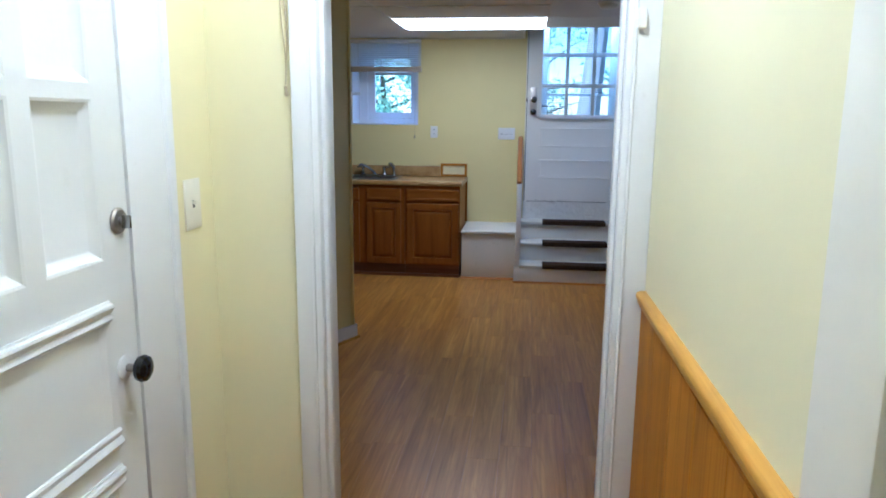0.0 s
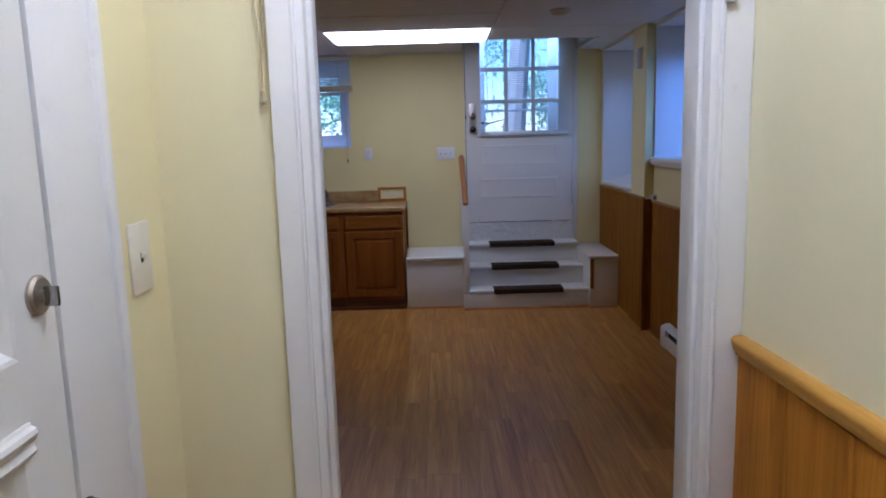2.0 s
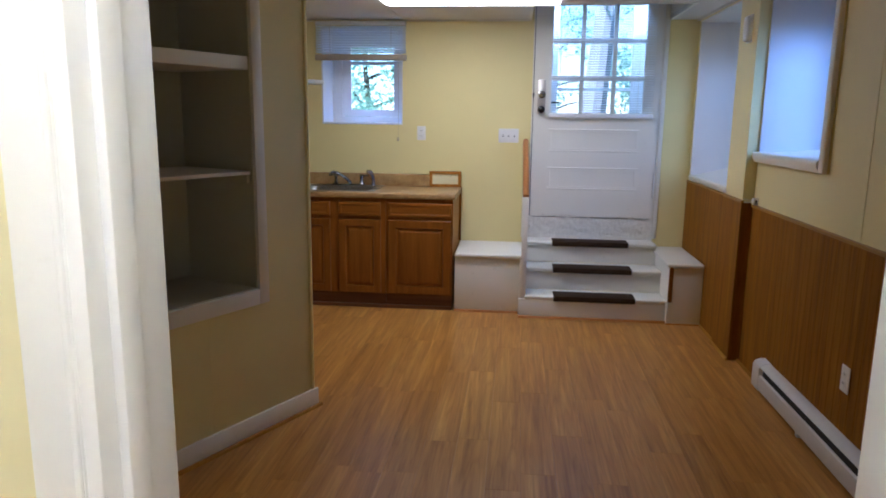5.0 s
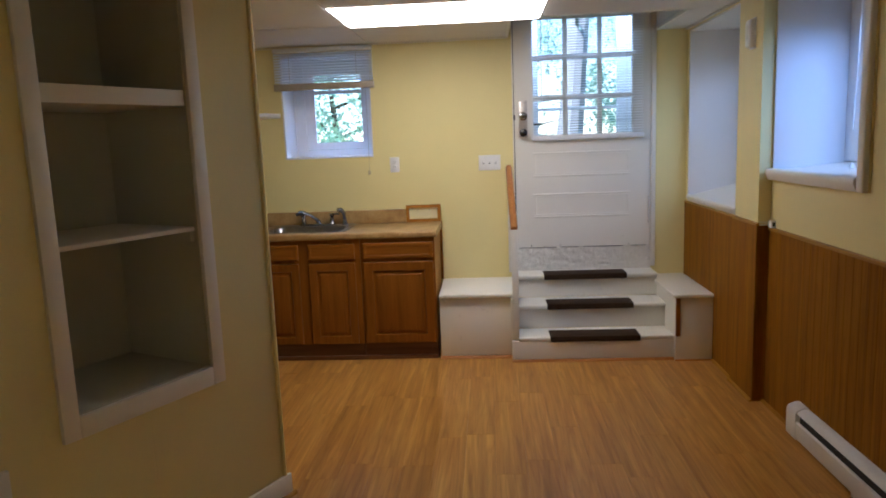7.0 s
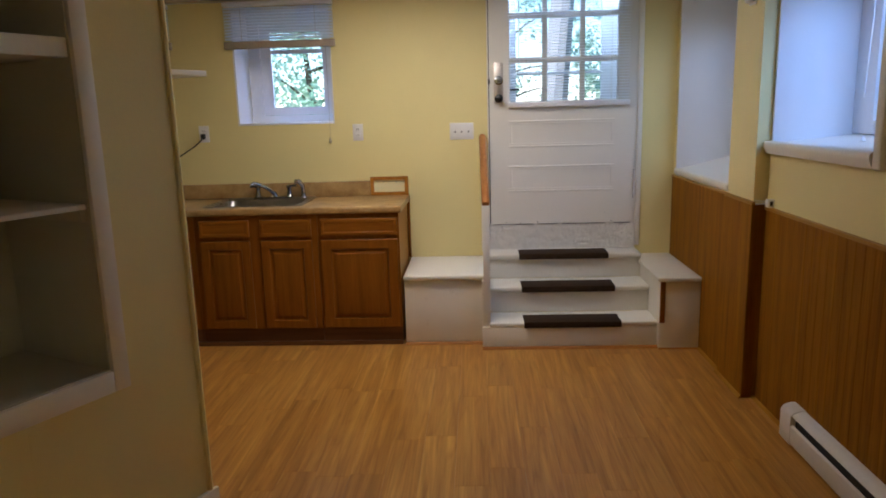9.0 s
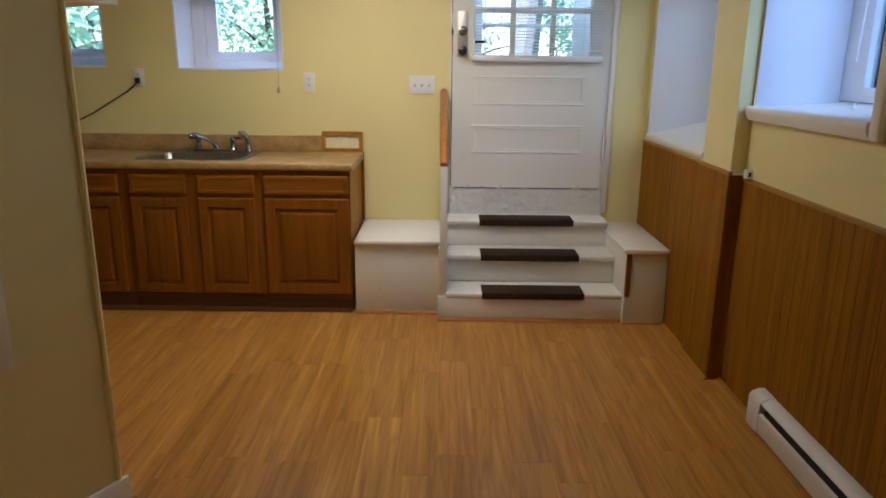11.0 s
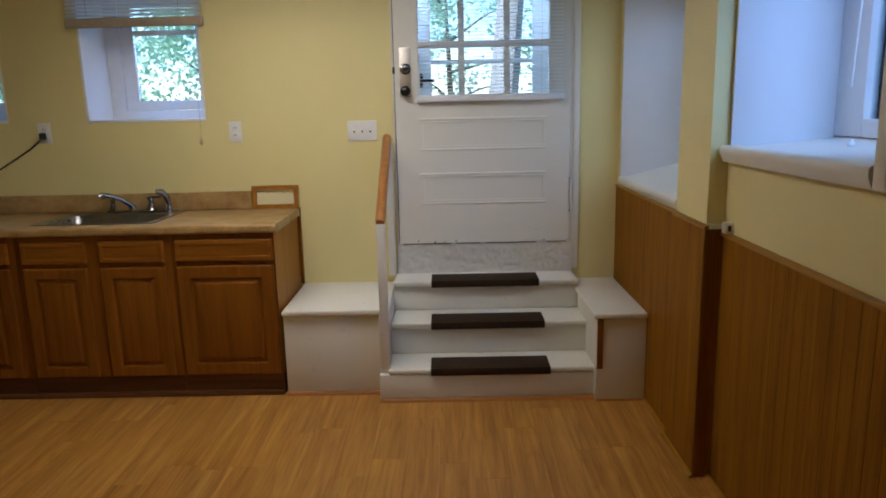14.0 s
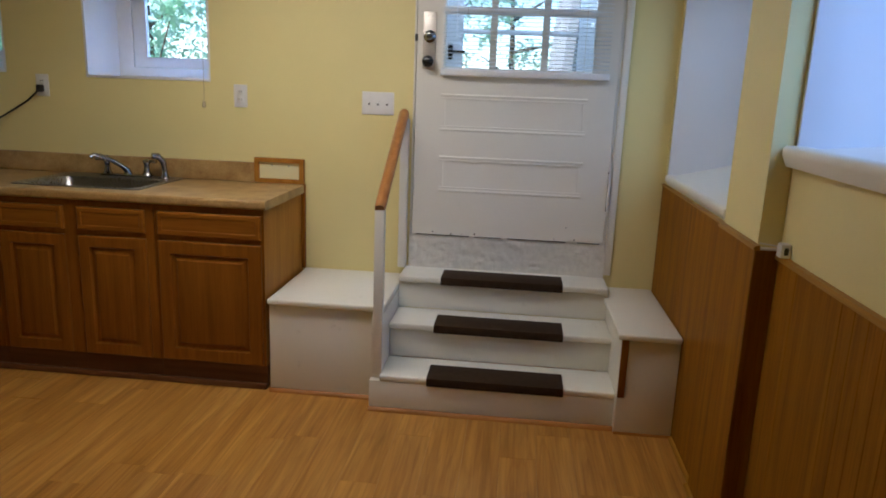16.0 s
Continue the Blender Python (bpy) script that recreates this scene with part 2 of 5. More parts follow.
TANRAIL = plain("tan_blind_rail", (0.42, 0.35, 0.25), 0.5)
STRING = plain("cotton_cord", (0.50, 0.42, 0.26), 0.9)
GLASS = glass_material()
LENS = glow("lit_lens", (1.0, 0.89, 0.73), ROOM_LAMP)
GLOBE = glow("lit_globe", (1.0, 0.90, 0.76), HALL_LAMP)
LEAF = thin("green_leaf", (0.15, 0.25, 0.17), (0.60, 0.84, 0.66), 0.65)
BARK = wood("bark", (0.06, 0.045, 0.035), (0.10, 0.08, 0.06), (0.15, 0.12, 0.09), "z", 0.9, 1.2, 0.0, 0.0, 0.6)
PALEBARK = wood("pale_bark", (0.20, 0.20, 0.21), (0.27, 0.27, 0.29), (0.34, 0.34, 0.36), "z", 0.9, 0.8, 0.0, 0.0, 0.6)
GRASS = paint("lawn", (0.07, 0.11, 0.035), 0.9, 0.4, 30, 0.8)
CONCRETE = paint("concrete", (0.36, 0.35, 0.33), 0.85, 0.2, 80, 0.5)


# ---------------------------------------------------------------- mesh helpers
ORIGIN = {}


def thing(name, at, label="", category="", group="", kind=""):
    ob = new(name)
    ob.location = at
    ob.empty_display_size = 0.1
    ORIGIN[ob.name] = Vector(at)
    return tagged(ob, label, category, group, kind)


def finish(bm, name, material, smooth):
    me = bpy.data.meshes.new(name)
    bm.normal_update()
    bm.to_mesh(me)
    bm.free()
    for m in material if isinstance(material, (list, tuple)) else [material]:
        me.materials.append(m)
    if smooth:
        me.shade_smooth()
        me.set_sharp_from_angle(angle=radians(smooth))
    return me


def part(name, bm, material, parent, label="", smooth=35):
    o = ORIGIN[parent.name]
    bmesh.ops.translate(bm, verts=bm.verts, vec=-o)
    ob = new(name, finish(bm, name, material, smooth))
    ob.parent = parent
    ORIGIN[ob.name] = o
    return tagged(ob, label)


def solid(name, bm, material, at, label="", category="", group="", kind="", smooth=35):
    bmesh.ops.translate(bm, verts=bm.verts, vec=-Vector(at))
    ob = new(name, finish(bm, name, material, smooth))
    ob.location = at
    ORIGIN[ob.name] = Vector(at)
    return tagged(ob, label, category, group, kind)


def box(bm, x0, x1, y0, y1, z0, z1, bevel=0.0, seg=2, index=0):
    made = bmesh.ops.create_cube(bm, size=1.0)["verts"]
    bmesh.ops.scale(bm, verts=made, vec=(abs(x1 - x0), abs(y1 - y0), abs(z1 - z0)))
    bmesh.ops.translate(bm, verts=made, vec=((x0 + x1) / 2, (y0 + y1) / 2, (z0 + z1) / 2))
    faces = {f for v in made for f in v.link_faces}
    for f in faces:
        f.material_index = index
    if bevel:
        edges = list({e for v in made for e in v.link_edges})
        got = bmesh.ops.bevel(bm, geom=edges, offset=bevel, segments=seg, profile=0.5, affect="EDGES")
        for f in got["faces"]:
            f.material_index = index
    return bm


def one_box(*a, **k):
    return box(bmesh.new(), *a, **k)


def tube(bm, pts, radius, sides=10, caps=True):
    """A round bar along points; radius is one number or one a point."""
    pts = [Vector(p) for p in pts]
    rad = radius if isinstance(radius, (list, tuple)) else [radius] * len(pts)
    rings, up = [], None
    for i, p in enumerate(pts):
        d = (pts[min(i + 1, len(pts) - 1)] - pts[max(i - 1, 0)]).normalized()
        side = d.cross(up) if up is not None and d.cross(up).length > 0.05 else d.orthogonal()
        side.normalize()
        up = side.cross(d).normalized()
        rings.append([bm.verts.new(p + rad[i] * (math.cos(a) * side + math.sin(a) * up)) for a in (2 * math.pi * k / sides for k in range(sides))])
    for a, b in zip(rings, rings[1:]):
        for k in range(sides):
            bm.faces.new((a[k], a[(k + 1) % sides], b[(k + 1) % sides], b[k]))
    if caps:
        bm.faces.new(list(reversed(rings[0])))
        bm.faces.new(rings[-1])
    bmesh.ops.recalc_face_normals(bm, faces=bm.faces)
    return bm


def lathe(bm, profile, base, axis, sides=20):
    """A turned shape: profile of (radius, height) along axis from base."""
    base, axis = Vector(base), Vector(axis).normalized()
    s = axis.orthogonal().normalized()
    u = axis.cross(s)
    rings = []
    for r, h in profile:
        rings.append([bm.verts.new(base + axis * h + max(r, 1e-4) * (math.cos(a) * s + math.sin(a) * u)) for a in (2 * math.pi * k / sides for k in range(sides))])
    for a, b in zip(rings, rings[1:]):
        for k in range(sides):
            bm.faces.new((a[k], a[(k + 1) % sides], b[(k + 1) % sides], b[k]))
    bm.faces.new(list(reversed(rings[0])))
    bm.faces.new(rings[-1])
    bmesh.ops.recalc_face_normals(bm, faces=bm.faces)
    return bm


def slab(bm, plane, a0, a1, b0, b1, t0, t1, holes=()):
    """A wall or ceiling of thickness t0..t1 with rectangular holes through it. plane "xz": a is x, b is z, t is y; "yz": a is y, b is z, t is x; "xy": a is x, b is y, t is z."""
    A = sorted({a0, a1, *[h[0] for h in holes], *[h[1] for h in holes]})
    B = sorted({b0, b1, *[h[2] for h in holes], *[h[3] for h in holes]})
    A, B = [a for a in A if a0 <= a <= a1], [b for b in B if b0 <= b <= b1]

    def full(i, j):
        if not (0 <= i < len(A) - 1 and 0 <= j < len(B) - 1):
            return False
        ca, cb = (A[i] + A[i + 1]) / 2, (B[j] + B[j + 1]) / 2
        return not any(h[0] < ca < h[1] and h[2] < cb < h[3] for h in holes)

    def pt(a, b, t):
        return {"xz": (a, t, b), "yz": (t, a, b), "xy": (a, b, t)}[plane]

    cache = {}

    def v(a, b, t):
        if (a, b, t) not in cache:
            cache[(a, b, t)] = bm.verts.new(pt(a, b, t))
        return cache[(a, b, t)]

    for i in range(len(A) - 1):
        for j in range(len(B) - 1):
            if not full(i, j):
                continue
            p, q, r, s = A[i], A[i + 1], B[j], B[j + 1]
            for t in (t0, t1):
                bm.faces.new((v(p, r, t), v(q, r, t), v(q, s, t), v(p, s, t)))
            for di, dj, e in ((-1, 0, ((p, r), (p, s))), (1, 0, ((q, r), (q, s))), (0, -1, ((p, r), (q, r))), (0, 1, ((p, s), (q, s)))):
                if not full(i + di, j + dj):
                    (c, d), (f, g) = e
                    bm.faces.new((v(c, d, t0), v(f, g, t0), v(f, g, t1), v(c, d, t1)))
    bmesh.ops.recalc_face_normals(bm, faces=bm.faces)
    return bm


def raised(bm, plane, a0, a1, b0, b1, t, out, inset, depth, index=0):
    """A frame moulding that steps from the face t: used for raised or sunk panels. out is +1 or -1 along the thickness axis; depth < 0 sinks."""
    def pt(a, b, c):
        return {"xz": (a, c, b), "yz": (c, a, b)}[plane]
    rings = []
    for k, dpt in zip(inset, depth):
        rings.append([bm.verts.new(pt(*q, t + out * dpt)) for q in ((a0 + k, b0 + k), (a1 - k, b0 + k), (a1 - k, b1 - k), (a0 + k, b1 - k))])
    for a, b in zip(rings, rings[1:]):
        for k in range(4):
            f = bm.faces.new((a[k], a[(k + 1) % 4], b[(k + 1) % 4], b[k]))
            f.material_index = index
    bm.faces.new(rings[-1])
    bmesh.ops.recalc_face_normals(bm, faces=bm.faces)
    return bm


def moved(bm, m):
    bmesh.ops.transform(bm, matrix=m, verts=bm.verts)
    return bm


# ---------------------------------------------------------------- plan
FAR, RIGHT, COLX, FARX, TOP = 7.28, 1.83, 1.764, 1.782, 2.26
HALL_L, HALL_R, DOOR_Y0, DOOR_Y1 = -0.30, 0.85, 2.03, 2.15
LEFT, BACK, HIGH = -3.2, -1.2, 2.78
WIN = [(-1.25, -0.565, 1.42, 2.2), (-2.385, -1.70, 1.43, 2.2)]
EXIT = (0.50, 1.52, 0.54, 2.70)
RWIN = (4.882, 5.80, 1.277, 2.24)
RWIN2 = (6.20, 7.225, 1.03, 2.24)

solid("wall_far", slab(bmesh.new(), "xz", LEFT, FARX, 0, HIGH, FAR, 7.64, [WIN[0], WIN[1], EXIT]), YELLOW, (0, FAR, 0),
      "yellow painted far wall with two windows and an outside door", "wall", kind="structure")
solid("wall_right", slab(bmesh.new(), "yz", 2.0, 5.81, 0, HIGH, RIGHT, 2.28, [RWIN]), YELLOW, (RIGHT, 4, 0),
      "yellow wall with a deep window above oak panelling", "wall", kind="structure")
solid("wall_column", slab(bmesh.new(), "yz", 5.81, 6.16, 0, HIGH, COLX, 2.28), YELLOW, (COLX, 6, 0),
      "yellow pier standing proud between two deep windows", "wall", kind="structure")
solid("wall_right_far", slab(bmesh.new(), "yz", 6.16, 7.64, 0, HIGH, FARX, 2.28, [RWIN2]), YELLOW, (FARX, 7, 0),
      "yellow wall with a deep window beside the steps", "wall", kind="structure")
solid("wall_left", slab(bmesh.new(), "yz", BACK, 7.64, 0, HIGH, LEFT - 0.2, LEFT), YELLOW, (LEFT, 4, 0),
      "plain yellow wall closing the kitchen", "wall", kind="structure")
solid("wall_door", slab(bmesh.new(), "xz", LEFT, RIGHT, 0, HIGH, DOOR_Y0 + 0.06, DOOR_Y1, [(-0.018, 0.790, 0, 1.98)]), YELLOW, (0, DOOR_Y1, 0),
      "yellow wall with a cased doorway from the hall", "wall", kind="structure")
solid("wall_door_hall", slab(bmesh.new(), "xz", HALL_L - 0.12, HALL_R + 0.12, 0, HIGH, DOOR_Y0, DOOR_Y0 + 0.0598, [(-0.018, 0.790, 0, 1.98)]), CREAMLIT, (0, DOOR_Y0, 0),
      "cream wall with a cased doorway into the room", "wall", kind="structure")
solid("wall_hall_left", slab(bmesh.new(), "yz", BACK, DOOR_Y0, 0, HIGH, HALL_L - 0.12, HALL_L, [(0.79, 1.612, 0, 2.03)]), CREAM, (HALL_L, 0, 0),
      "yellow hall wall with a white panelled door", "wall", kind="structure")
solid("wall_hall_right", slab(bmesh.new(), "yz", BACK, DOOR_Y0, 0, HIGH, HALL_R, HALL_R + 0.12, [(0.05, 0.80, 0, 2.03)]), PALE, (HALL_R, 0, 0),
      "pale yellow hall wall above oak panelling", "wall", kind="structure")
solid("wall_back", slab(bmesh.new(), "xz", LEFT, 2.28, 0, HIGH, BACK - 0.15, BACK), CREAM, (0, BACK, 0),
      "plain yellow wall at the end of the hall", "wall", kind="structure")
solid("wall_right_near", slab(bmesh.new(), "yz", BACK, 2.0, 0, HIGH, RIGHT, 2.28), YELLOW, (RIGHT, 0, 0), "plain yellow wall", "wall", kind="structure")
solid("wall_closet_back", slab(bmesh.new(), "yz", BACK, DOOR_Y0, 0, HIGH, -1.2, -1.1), YELLOW, (-1.2, 0, 0), "plain yellow closet wall", "wall", kind="structure")

# diagonal wall with the niche: u runs from its free corner back towards the doorway
CORNER, ALONG, OUT = Vector((-0.62, 4.75, 0)), Vector((-0.44, -0.898, 0)), Vector((0.898, -0.44, 0))
DIAG = Matrix(((ALONG.x, -OUT.x, 0, CORNER.x), (ALONG.y, -OUT.y, 0, CORNER.y), (0, 0, 1, 0), (0, 0, 0, 1)))
# in DIAG's frame: x = u, y = depth into the wall, z up
solid("wall_diagonal", moved(slab(bmesh.new(), "xz", 0, 2.92, 0, TOP + 0.3, 0, 0.10, [(0.345, 0.89, 0.70, 2.14), (1.17, 1.50, 0.20, 0.56)]), DIAG), YELLOW, CORNER,
      "yellow diagonal wall with a shelved niche", "wall", kind="structure")
solid("wall_diagonal_end", moved(slab(bmesh.new(), "yz", 0.10, 1.6, 0, TOP + 0.3, 0, 0.10), DIAG), YELLOW, CORNER,
      "yellow return wall towards the kitchen", "wall", kind="structure")
bmw = bmesh.new()
tube(bmw, [(0, 0, 0.1), (0, 0, TOP)], 0.012, 8)
solid("trim_corner", moved(bmw, DIAG), YELLOW, CORNER, "yellow rounded corner bead", "trim", kind="structure")

solid("roof_slab", slab(bmesh.new(), "xy", LEFT - 0.2, 2.28, BACK - 0.15, 7.64, HIGH, HIGH + 0.2), CONCRETE, (0, 3, HIGH), "slab closing the storey above", "ceiling", kind="structure")
solid("ceiling_hall", slab(bmesh.new(), "xy", HALL_L, HALL_R, BACK, DOOR_Y0, 2.72, 2.76), WHITE, (0.2, 0, 2.3), "plain white hall ceiling", "ceiling", kind="structure")

# dropped ceiling: tiles on a two by four foot grid, open above the outside door
bmc = bmesh.new()
GX = [LEFT, -3.0, -1.78, -0.56, 0.66, 1.88]
GY = [DOOR_Y1, 2.19, 2.80, 3.41, 4.02, 4.63, 5.24, 5.85, 6.46, FAR]
RECX0, RECX1, RECY = 0.48, 1.55, 6.44
rng = random.Random(5)


def ceiling_tile(bm, x0, x1, y0, y1):
    if x1 - x0 < 0.04 or y1 - y0 < 0.04:
        return
    g, sag = 0.004, rng.uniform(0, 0.005)
    box(bm, x0 + g, x1 - g, y0 + g, y1 - g, TOP + 0.001 - sag, TOP + 0.014)


for i in range(len(GX) - 1):
    for j in range(len(GY) - 1):
        x0, x1, y0, y1 = GX[i], min(GX[i + 1], RIGHT), GY[j], GY[j + 1]
        if abs(x0 + 0.56) < 0.01 and abs(y0 - 5.85) < 0.01:
            continue
        if y1 > RECY + 0.1:
            for a, b in ((x0, min(x1, RECX0)), (max(x0, RECX1), min(x1, FARX))):
                if b - a > 0.03:
                    ceiling_tile(bmc, a, b, y0, y1)
            continue
        ceiling_tile(bmc, x0, x1, y0, y1)
slab(bmc, "xy", LEFT, RIGHT, DOOR_Y1, FAR, TOP + 0.016, TOP + 0.03, [(RECX0, RECX1, RECY + 0.02, FAR), (-0.56, 0.66, 5.85, 6.46)])
solid("ceiling", bmc, TILE, (0, 4, TOP), "off-white dropped ceiling of large rectangular tiles", "ceiling", kind="structure", smooth=0)
bmc = bmesh.new()
box(bmc, RECX0 - 0.02, RECX0, RECY, FAR, TOP - 0.004, HIGH)
box(bmc, RECX1, RECX1 + 0.02, RECY, FAR, TOP - 0.004, HIGH)
box(bmc, RECX0 - 0.02, RECX1 + 0.02, RECY, RECY + 0.02, TOP - 0.006, HIGH)
solid("trim_recess", bmc, WHITE, (1, RECY, TOP), "white boards lining the ceiling recess above the door", "trim", kind="structure")
# wall angle along the far and right walls
bmc = bmesh.new()
box(bmc, LEFT, RECX0 - 0.02, FAR - 0.022, FAR - 0.001, TOP - 0.010, TOP - 0.006)
box(bmc, FARX - 0.022, FARX - 0.001, 6.17, FAR, TOP - 0.010, TOP - 0.006)
box(bmc, RIGHT - 0.022, RIGHT - 0.001, DOOR_Y1, 5.80, TOP - 0.010, TOP - 0.006)
solid("trim_ceiling_angle", bmc, WHITE, (0, FAR, TOP), "thin white metal angle round the ceiling edge", "trim", kind="structure")


# ---------------------------------------------------------------- hall and doorway
dw = thing("door_1", (0.39, 2.06, 0), "white painted cased doorway without a door leaf", "doorway", kind="structure")
JX0, JX1 = 0.002, 0.770
for a, b, e0, e1 in ((-0.068, JX0 - 0.016, JX0 - 0.024, JX0 - 0.0165), (JX1 + 0.016, HALL_R - 0.0005, JX1 + 0.0165, JX1 + 0.024)):
    bm = bmesh.new()
    box(bm, a, b, 2.010, 2.0295, 0, 2.07, 0.003)
    box(bm, e0, e1, 2.005, 2.012, 0, 2.00, 0.003)
    part("casing", bm, TRIM, dw)
part("casing", one_box(JX0 - 0.016, JX1 + 0.016, 2.010, 2.0295, 1.985, 2.07, 0.003), TRIM, dw)
part("jamb", one_box(JX0 - 0.02, JX0, 2.014, 2.162, 0, 1.98, 0.002), TRIM, dw)
part("jamb", one_box(JX1, JX1 + 0.02, 2.014, 2.162, 0, 1.98, 0.002), TRIM, dw)
part("jamb", one_box(JX0, JX1, 2.014, 2.162, 1.96, 1.98, 0.002), TRIM, dw)
part("stop", one_box(JX0, JX0 + 0.012, 2.045, 2.085, 0, 1.96, 0.003), TRIM, dw)
part("stop", one_box(JX1 - 0.012, JX1, 2.045, 2.085, 0, 1.96, 0.003), TRIM, dw)
part("casing", one_box(-0.075, JX0 - 0.0205, 2.1505, 2.168, 0, 2.06, 0.003), TRIM, dw)
part("casing", one_box(JX1 + 0.0205, 0.865, 2.1505, 2.168, 0, 2.06, 0.003), TRIM, dw)
part("strike_plate", one_box(JX0 - 0.001, JX0 + 0.002, 2.018, 2.04, 0.90, 0.965, 0.001), TRIM, dw, "painted-over strike plate")
bm = bmesh.new()
box(bm, 0.79, 0.812, 1.996, 2.010, 1.72, 1.765, 0.003)
part("catch", bm, PLASTIC, dw, "small white catch plate")


def lite_door(name, label, width, height, glass, rows, bars, panels, sides, thick, glazed, relief, coat):
    """A door leaf in its own frame: x 0..width, y 0..thick (front at y = 0), z 0..height. glass: x0, x1, z0, z1 of the lites, three to a row; bars: widths of
    the upright and level glazing bars; panels: (z0, z1) of the panels below, between sides; relief: how far their moulding stands out; coat: the paint."""
    d = thing(name, (0, 0, 0), label, "door", kind="structure")
    gx0, gx1, z0, z1 = glass
    bx, bz = bars
    cw, ch = (gx1 - gx0 - 2 * bx) / 3, (z1 - z0 - (rows - 1) * bz) / rows
    holes = [(gx0 + i * (cw + bx), gx0 + i * (cw + bx) + cw, z0 + j * (ch + bz), z0 + j * (ch + bz) + ch) for i in range(3) for j in range(rows)]
    sunk = [(sides[0], sides[1], a, b) for a, b in panels]
    part("leaf", slab(bmesh.new(), "xz", 0, width, 0, height, 0, thick, holes + sunk), coat, d)
    for a, b, c, e in holes:
        if glazed:
            bm = bmesh.new()
            for p in ((a, a + 0.006, c, e), (b - 0.006, b, c, e), (a + 0.006, b - 0.006, c, c + 0.006), (a + 0.006, b - 0.006, e - 0.006, e)):
                box(bm, p[0], p[1], 0.006, thick - 0.006, p[2], p[3], 0.002, 1)
            part("lite_rim", bm, coat, d)
            g = part("pane", one_box(a + 0.004, b - 0.004, thick / 2 - 0.002, thick / 2 + 0.002, c + 0.004, e - 0.004), GLASS, d, "clear glass")
            g.visible_shadow = False
        else:
            part("lite_panel", raised(bmesh.new(), "xz", a, b, c, e, 0.0, 1, (0, 0.006, 0.009, 0.020, 0.026), (0.0, 0.002, 0.006, 0.014, 0.016)), coat, d, "lite filled with a white board", 20)
    for a, b, c, e in sunk:
        g = relief / 0.010
        part("panel", raised(bmesh.new(), "xz", a - 0.004, b + 0.004, c, e, 0.0, -1, (0, 0.003, 0.010, 0.018), (0.0, 0.0006, -0.003 * g, -0.006 * g)), coat, d, "", 20)
        for zz in (c, e):
            bm = bmesh.new()
            prof = ((0.0, -0.022), (0.006, -0.022), (0.009, -0.017), (0.006, -0.010), (0.005, -0.006), (0.010, 0.000), (0.013, 0.007), (0.011, 0.013), (0.005, 0.016), (0.004, 0.020), (0.0, 0.020))
            ends = [[bm.verts.new((xx, 0.0004 - o * g, zz + (h if zz == e else -h) * (0.4 + 0.6 * g))) for o, h in prof] for xx in (a - 0.018, b + 0.018)]
            for q in range(len(prof)):
                n = (q + 1) % len(prof)
                bm.faces.new((ends[0][q], ends[0][n], ends[1][n], ends[1][q]))
            bm.faces.new(ends[0])
            bm.faces.new(list(reversed(ends[1])))
            bmesh.ops.recalc_face_normals(bm, faces=bm.faces)
            part("moulding", bm, coat, d, "", 40)
    return d


def knob(d, x, z, front, label="black porcelain knob on a worn rose"):
    part("rose", lathe(bmesh.new(), [(0.026, 0), (0.026, 0.004), (0.019, 0.007), (0.009, 0.008)], (x, front, z), (0, -1, 0)), PLASTIC, d, "white painted rose")
    part("stem", lathe(bmesh.new(), [(0.0085, 0.0075), (0.0085, 0.027), (0.011, 0.030)], (x, front, z), (0, -1, 0), 14), PEWTER, d, "dull metal stem")
    part("knob", lathe(bmesh.new(), [(0.009, 0.0265), (0.016, 0.028), (0.026, 0.034), (0.029, 0.043), (0.026, 0.051), (0.016, 0.057), (0.004, 0.059)], (x, front, z), (0, -1, 0), 24), BLACK, d, label)


# hall door: leaf closed in the left wall, turned to face the hall
HW = 0.795
hd = lite_door("door_2", "white painted panelled hall door, closed, with black knob", HW, 2.02, (0.093, HW - 0.093, 1.217, 1.877), 2, (0.05, 0.03),
               [(0.84, 1.115), (0.46, 0.76), (0.14, 0.38)], (0.11, HW - 0.109), 0.038, False, 0.010, COOL)
knob(hd, HW - 0.054, 0.98, 0.0)
part("deadbolt", lathe(bmesh.new(), [(0.027, 0), (0.027, 0.004), (0.023, 0.008), (0.009, 0.009), (0.009, 0.012)], (HW - 0.038, 0, 1.29), (0, -1, 0), 24), PEWTER, hd, "round satin deadbolt")
part("thumb_turn", one_box(HW - 0.041, HW - 0.035, -0.030, -0.010, 1.275, 1.302, 0.002), CHROME, hd, "bright thumb turn")
hd.matrix_world = Matrix.Translation((HALL_L + 0.012, 0.803, 0.005)) @ Matrix.Rotation(radians(90), 4, "Z")
bm = bmesh.new()
box(bm, HALL_L - 0.04, HALL_L + 0.016, 1.6055, 1.768, 0, 2.14, 0.003)
box(bm, HALL_L + 0.0005, HALL_L + 0.026, 1.766, 1.793, 0, 2.15, 0.006)
tr = thing("trim_hall_door", (HALL_L, 1.2, 0), "white painted wide casing with a raised band", "trim", kind="structure")
part("casing", bm, TRIM, tr)
bm = bmesh.new()
box(bm, HALL_L, HALL_L + 0.02, 0.63, 0.80, 0, 2.14, 0.003)
part("casing", bm, TRIM, tr)
part("gap_shadow", one_box(HALL_L - 0.03, HALL_L + 0.003, 1.5983, 1.6052, 0, 2.02), DARKGAP, tr)
part("casing", one_box(HALL_L, HALL_L + 0.02, 0.80, 1.601, 2.03, 2.14, 0.003), WHITE, tr)

